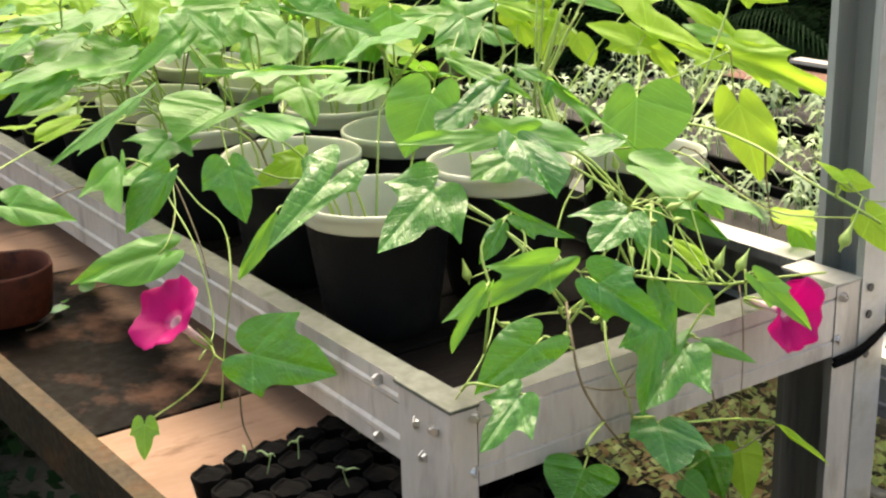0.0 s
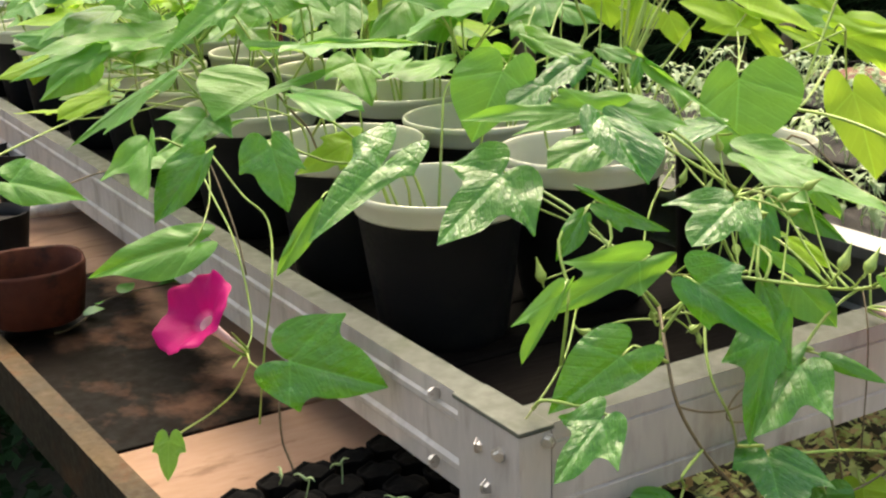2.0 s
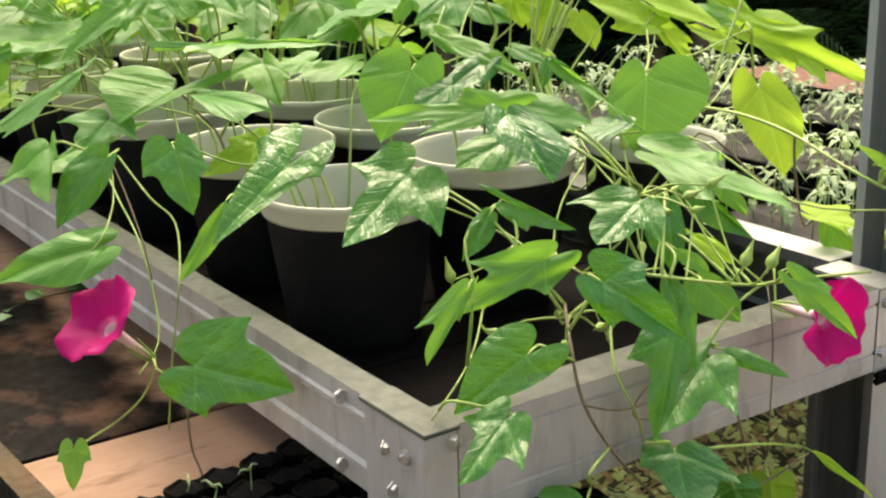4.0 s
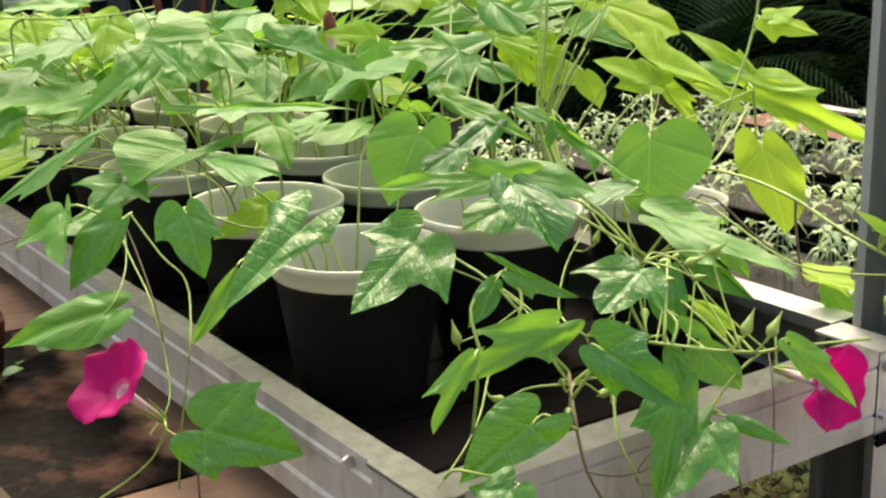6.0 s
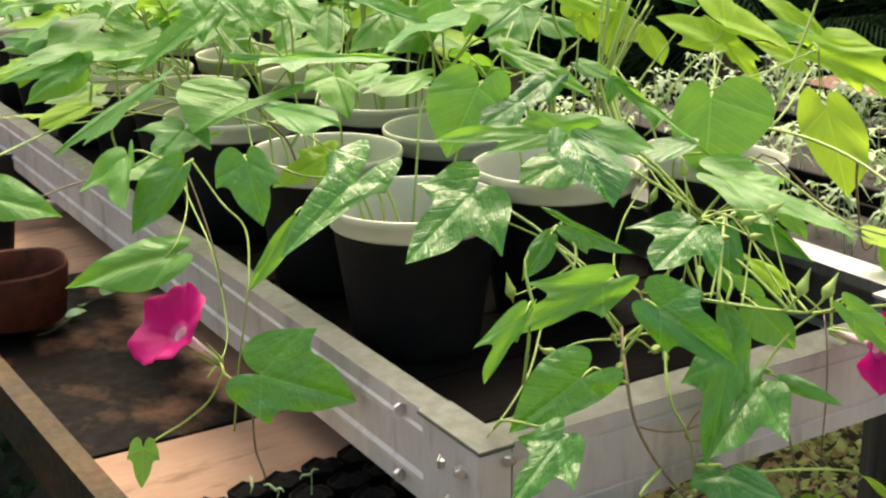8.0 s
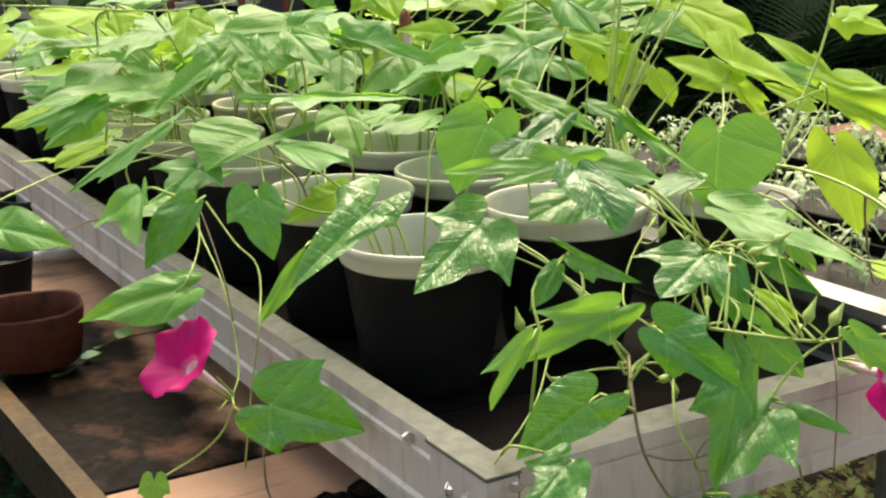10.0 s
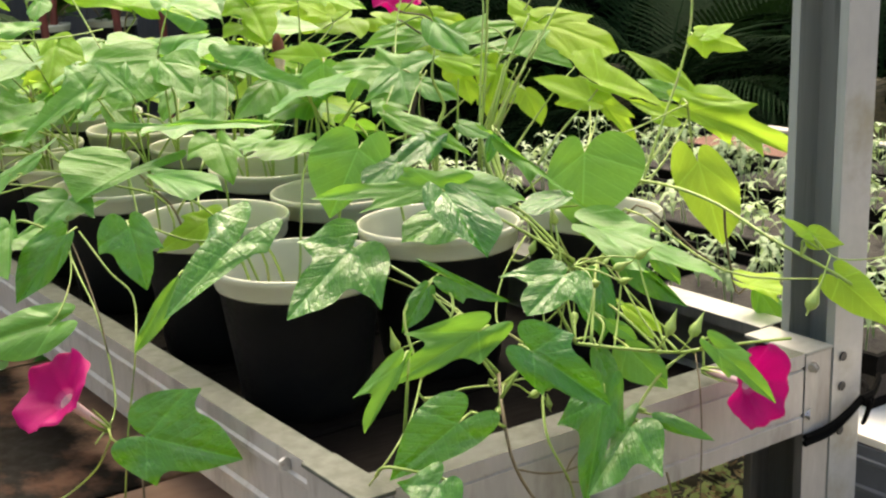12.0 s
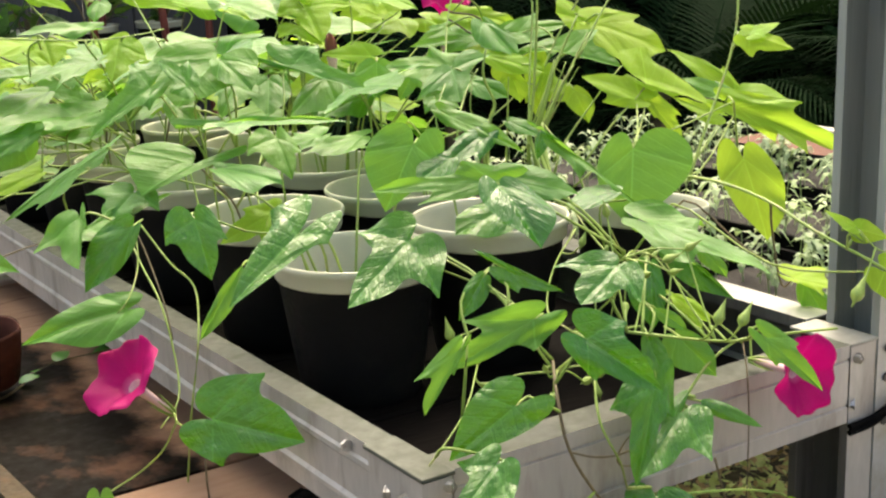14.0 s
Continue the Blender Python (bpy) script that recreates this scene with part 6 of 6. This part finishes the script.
pot(0.25, 3.06, DECK - 0.006)
pot(0.37, 2.74, DECK, (0, 0), 1.45)
strap_plant(0.37, 2.74, DECK + 0.17, 0.40, 8, STRAP, "dark green strap-leaved plant in a white-rimmed pot", 1)
strap_plant(0.86, 3.35, 0.55, 0.55, 11, LEAF_DARK, "arching green strap-leaved plant before the fence", 2)
strap_plant(1.45, 2.9, 0.62, 0.5, 14, LEAF, "arching narrow-leaved green plant beside the bench", 3)
stand = thing("plant_stand", "low dark block stand behind the benches", "stand", "", pose(0.86, 3.35, 0))
part("block", box(bmesh.new(), -0.16, 0.16, -0.16, 0.16, -0.01, 0.55, 0.01), FENCE, stand)


# Potted plants on a shelf along the fence.
SHRUB = leaf_material("olive_shrub_leaf", (0.030, 0.085, 0.014), (0.075, 0.15, 0.030), (0.14, 0.30, 0.04), 0.25, 0.42, 0.3, True, 0.35)
SHRUB_LEAVES = [leaf_blade("leaf", "NHL"[k], SHRUB, (0, 1, -0.1), (-0.4, 0.25, -0.05), (0.4, 0.25, 0.0), 0.08, 0.08, 3.0 * k) for k in range(3)]
shelf = thing("plant_shelf", "low dark timber shelf along the fence", "shelf")
part("shelf_board", box(bmesh.new(), 0.20, 1.66, 3.98, 4.34, 0.735, 0.76, 0.004), FENCE, shelf)
for x in (0.24, 1.56):
    for y in (4.0, 4.26):
        part("leg", box(bmesh.new(), x, x + 0.06, y, y + 0.06, -0.012, 0.735, 0.004), FENCE, shelf)


def bushy_plant(x, y, z, n, size, seed):
    """A small bush: thin stems that each carry a leaf, spreading from one root."""
    r = random.Random(seed)
    p = thing("bushy_plant", "olive green bushy plant in a white-rimmed pot", "plant", "plants along the fence", pose(x, y, z))
    for k in range(n):
        a, up = r.uniform(0, 6.283), r.uniform(0.05, 1.0)
        out = r.uniform(0.02, 0.15)
        base = Vector((out * math.cos(a), out * math.sin(a), 0.03 + 0.20 * up))
        part("stem", tube(bmesh.new(), [(0.2 * base.x, 0.2 * base.y, 0), (0.45 * base.x, 0.45 * base.y, 0.6 * base.z), base], 0.0035, 0.002, 5, 3), STEM_BROWN, p, "", True)
        put("leaf", SHRUB_LEAVES[k % 3], p, Matrix.Translation(base) @ pose(0, 0, 0, r.uniform(-30, 35), r.uniform(-25, 25), math.degrees(a) - 90 + r.uniform(-40, 40)) @ Matrix.Scale(size * r.uniform(0.7, 1.2), 4))


for k, x in enumerate((0.36, 0.62, 0.88, 1.15, 1.43)):
    pot(x, 4.16 + 0.02 * math.sin(5 * k), 0.76, (0, 0), 0.95)
    bushy_plant(x, 4.16 + 0.02 * math.sin(5 * k), 0.76 + 0.124, 16 if k != 2 else 9, 0.12, 40 + k)


def frond_mesh(seed, length):
    """A palm frond: an arching rib with narrow drooping leaflets in pairs."""
    r = random.Random(seed)
    bm = bmesh.new()
    def rib(t):
        return Vector((length * (0.75 * t), 0, length * (0.62 * t - 0.75 * t * t)))
    tube(bm, [rib(k / 5) for k in range(6)], 0.009, 0.002, 5, 3)
    n = 34
    for k in range(n):
        t = 0.16 + 0.84 * k / n
        o = rib(t)
        for s in (1, -1):
            L = length * 0.36 * math.sin(math.pi * (0.12 + 0.8 * t)) * r.uniform(0.85, 1.1)
            out = Vector((0.55 + 0.3 * t, s * 0.85, 0.18)).normalized()
            last = None
            for q in range(4):
                f = q / 3
                p = o + out * L * f + Vector((0, 0, -0.34 * L * f * f))
                w = 0.007 * length * (1 - f) ** 0.7 + 0.0006
                rowv = [bm.verts.new(p + Vector((w, 0, 0))), bm.verts.new(p - Vector((w, 0, 0)))]
                if last:
                    bm.faces.new((last[0], last[1], rowv[1], rowv[0]))
                last = rowv
    me = bpy.data.meshes.new("frond")
    bm.to_mesh(me)
    bm.free()
    me.materials.append(PALM)
    return me


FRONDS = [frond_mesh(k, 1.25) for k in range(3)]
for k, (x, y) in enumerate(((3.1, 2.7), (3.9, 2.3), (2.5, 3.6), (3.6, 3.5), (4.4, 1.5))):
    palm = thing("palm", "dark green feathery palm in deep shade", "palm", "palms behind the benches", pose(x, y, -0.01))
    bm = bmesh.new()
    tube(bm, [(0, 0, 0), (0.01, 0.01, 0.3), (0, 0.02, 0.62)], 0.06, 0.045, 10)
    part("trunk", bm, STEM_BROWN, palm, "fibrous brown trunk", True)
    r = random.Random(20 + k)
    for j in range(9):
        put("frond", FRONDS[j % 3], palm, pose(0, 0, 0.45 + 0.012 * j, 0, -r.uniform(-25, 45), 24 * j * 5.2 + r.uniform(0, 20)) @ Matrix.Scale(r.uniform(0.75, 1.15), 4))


def hedge(name, label, x0, x1, y0, y1, z1, n, size, seed, material):
    """A dense bank of small leaves, thinner towards its uneven top."""
    r = random.Random(seed)
    verts, faces = [], []
    for _ in range(n):
        x, y, q = r.uniform(x0, x1), r.uniform(y0, y1), r.random() ** 1.1
        z = q * (z1 + min(0.5, z1) * noise.noise((x * 1.3, y * 1.3, seed))) + 0.012
        if z1 < 1:
            rim = min(x - x0, x1 - x, y - y0, y1 - y)
            if rim < 0.35 * (0.5 + noise.noise((x * 2.1, y * 2.1, seed + 3))) + 0.1 * r.random():
                continue
        a, b = r.uniform(0, 6.283), r.uniform(-0.7, 0.7)
        L = size * r.uniform(0.6, 1.3)
        u = Vector((math.cos(a) * math.cos(b), math.sin(a) * math.cos(b), math.sin(b) - 0.25)) * L
        v = Vector((-math.sin(a), math.cos(a), r.uniform(-0.6, 0.6))) * L * 0.33
        o, i = Vector((x, y, z)), len(verts)
        verts += [o, o + u * 0.45 + v, o + u, o + u * 0.45 - v]
        faces.append((i, i + 1, i + 2, i + 3))
    me = bpy.data.meshes.new(name)
    me.from_pydata(verts, [], faces)
    me.materials.append(material)
    return tagged(put(name, me), label, {"hedge": "hedge", "weeds": "weeds"}.get(name, "litter"), kind="stuff")


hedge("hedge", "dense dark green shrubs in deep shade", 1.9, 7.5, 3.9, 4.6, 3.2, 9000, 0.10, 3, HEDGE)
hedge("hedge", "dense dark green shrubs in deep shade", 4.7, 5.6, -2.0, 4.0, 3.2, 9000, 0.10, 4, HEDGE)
hedge("weeds", "low green weeds and litter on damp earth", 0.2, 2.6, -0.5, 2.2, 0.12, 17000, 0.028, 6, WEED)
hedge("leaf_litter", "dry brown leaf litter strewn over damp earth", 0.30, 2.1, -0.15, 1.8, 0.03, 5000, 0.034, 9, LITTER)
# Left-hand weeds take the darkened hedge colour in place of shade there.
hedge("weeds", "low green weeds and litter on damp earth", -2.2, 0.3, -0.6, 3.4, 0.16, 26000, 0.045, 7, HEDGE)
# Dark boards put where only deep shade lies behind the shrubs.
bank = tagged(new("backdrop"), "near-black boards standing in for deep shade behind the shrubs", "backdrop", kind="structure")
part("bank", box(bmesh.new(), 1.6, 9.0, 4.85, 5.0, -0.05, 3.5), SHADE_BANK, bank)
part("bank", box(bmesh.new(), 5.7, 5.85, -3.0, 4.8, -0.05, 3.5), SHADE_BANK, bank)
# Unseen walls, added to bounce light onto front and left faces.
wall = tagged(new("bounce_wall_south"), "unseen pale wall added to close the yard and bounce light", "wall", kind="structure")
part("wall_panel", box(bmesh.new(), -5.2, 6.0, -5.2, -5.0, -0.05, 2.2), BOUNCE_PALE, wall)
wall = tagged(new("bounce_wall_west"), "unseen pale wall added to close the yard and bounce light", "wall", kind="structure")
part("wall_panel", box(bmesh.new(), -5.2, -5.0, -5.0, 4.7, -0.05, 2.2), BOUNCE_PALE, wall)
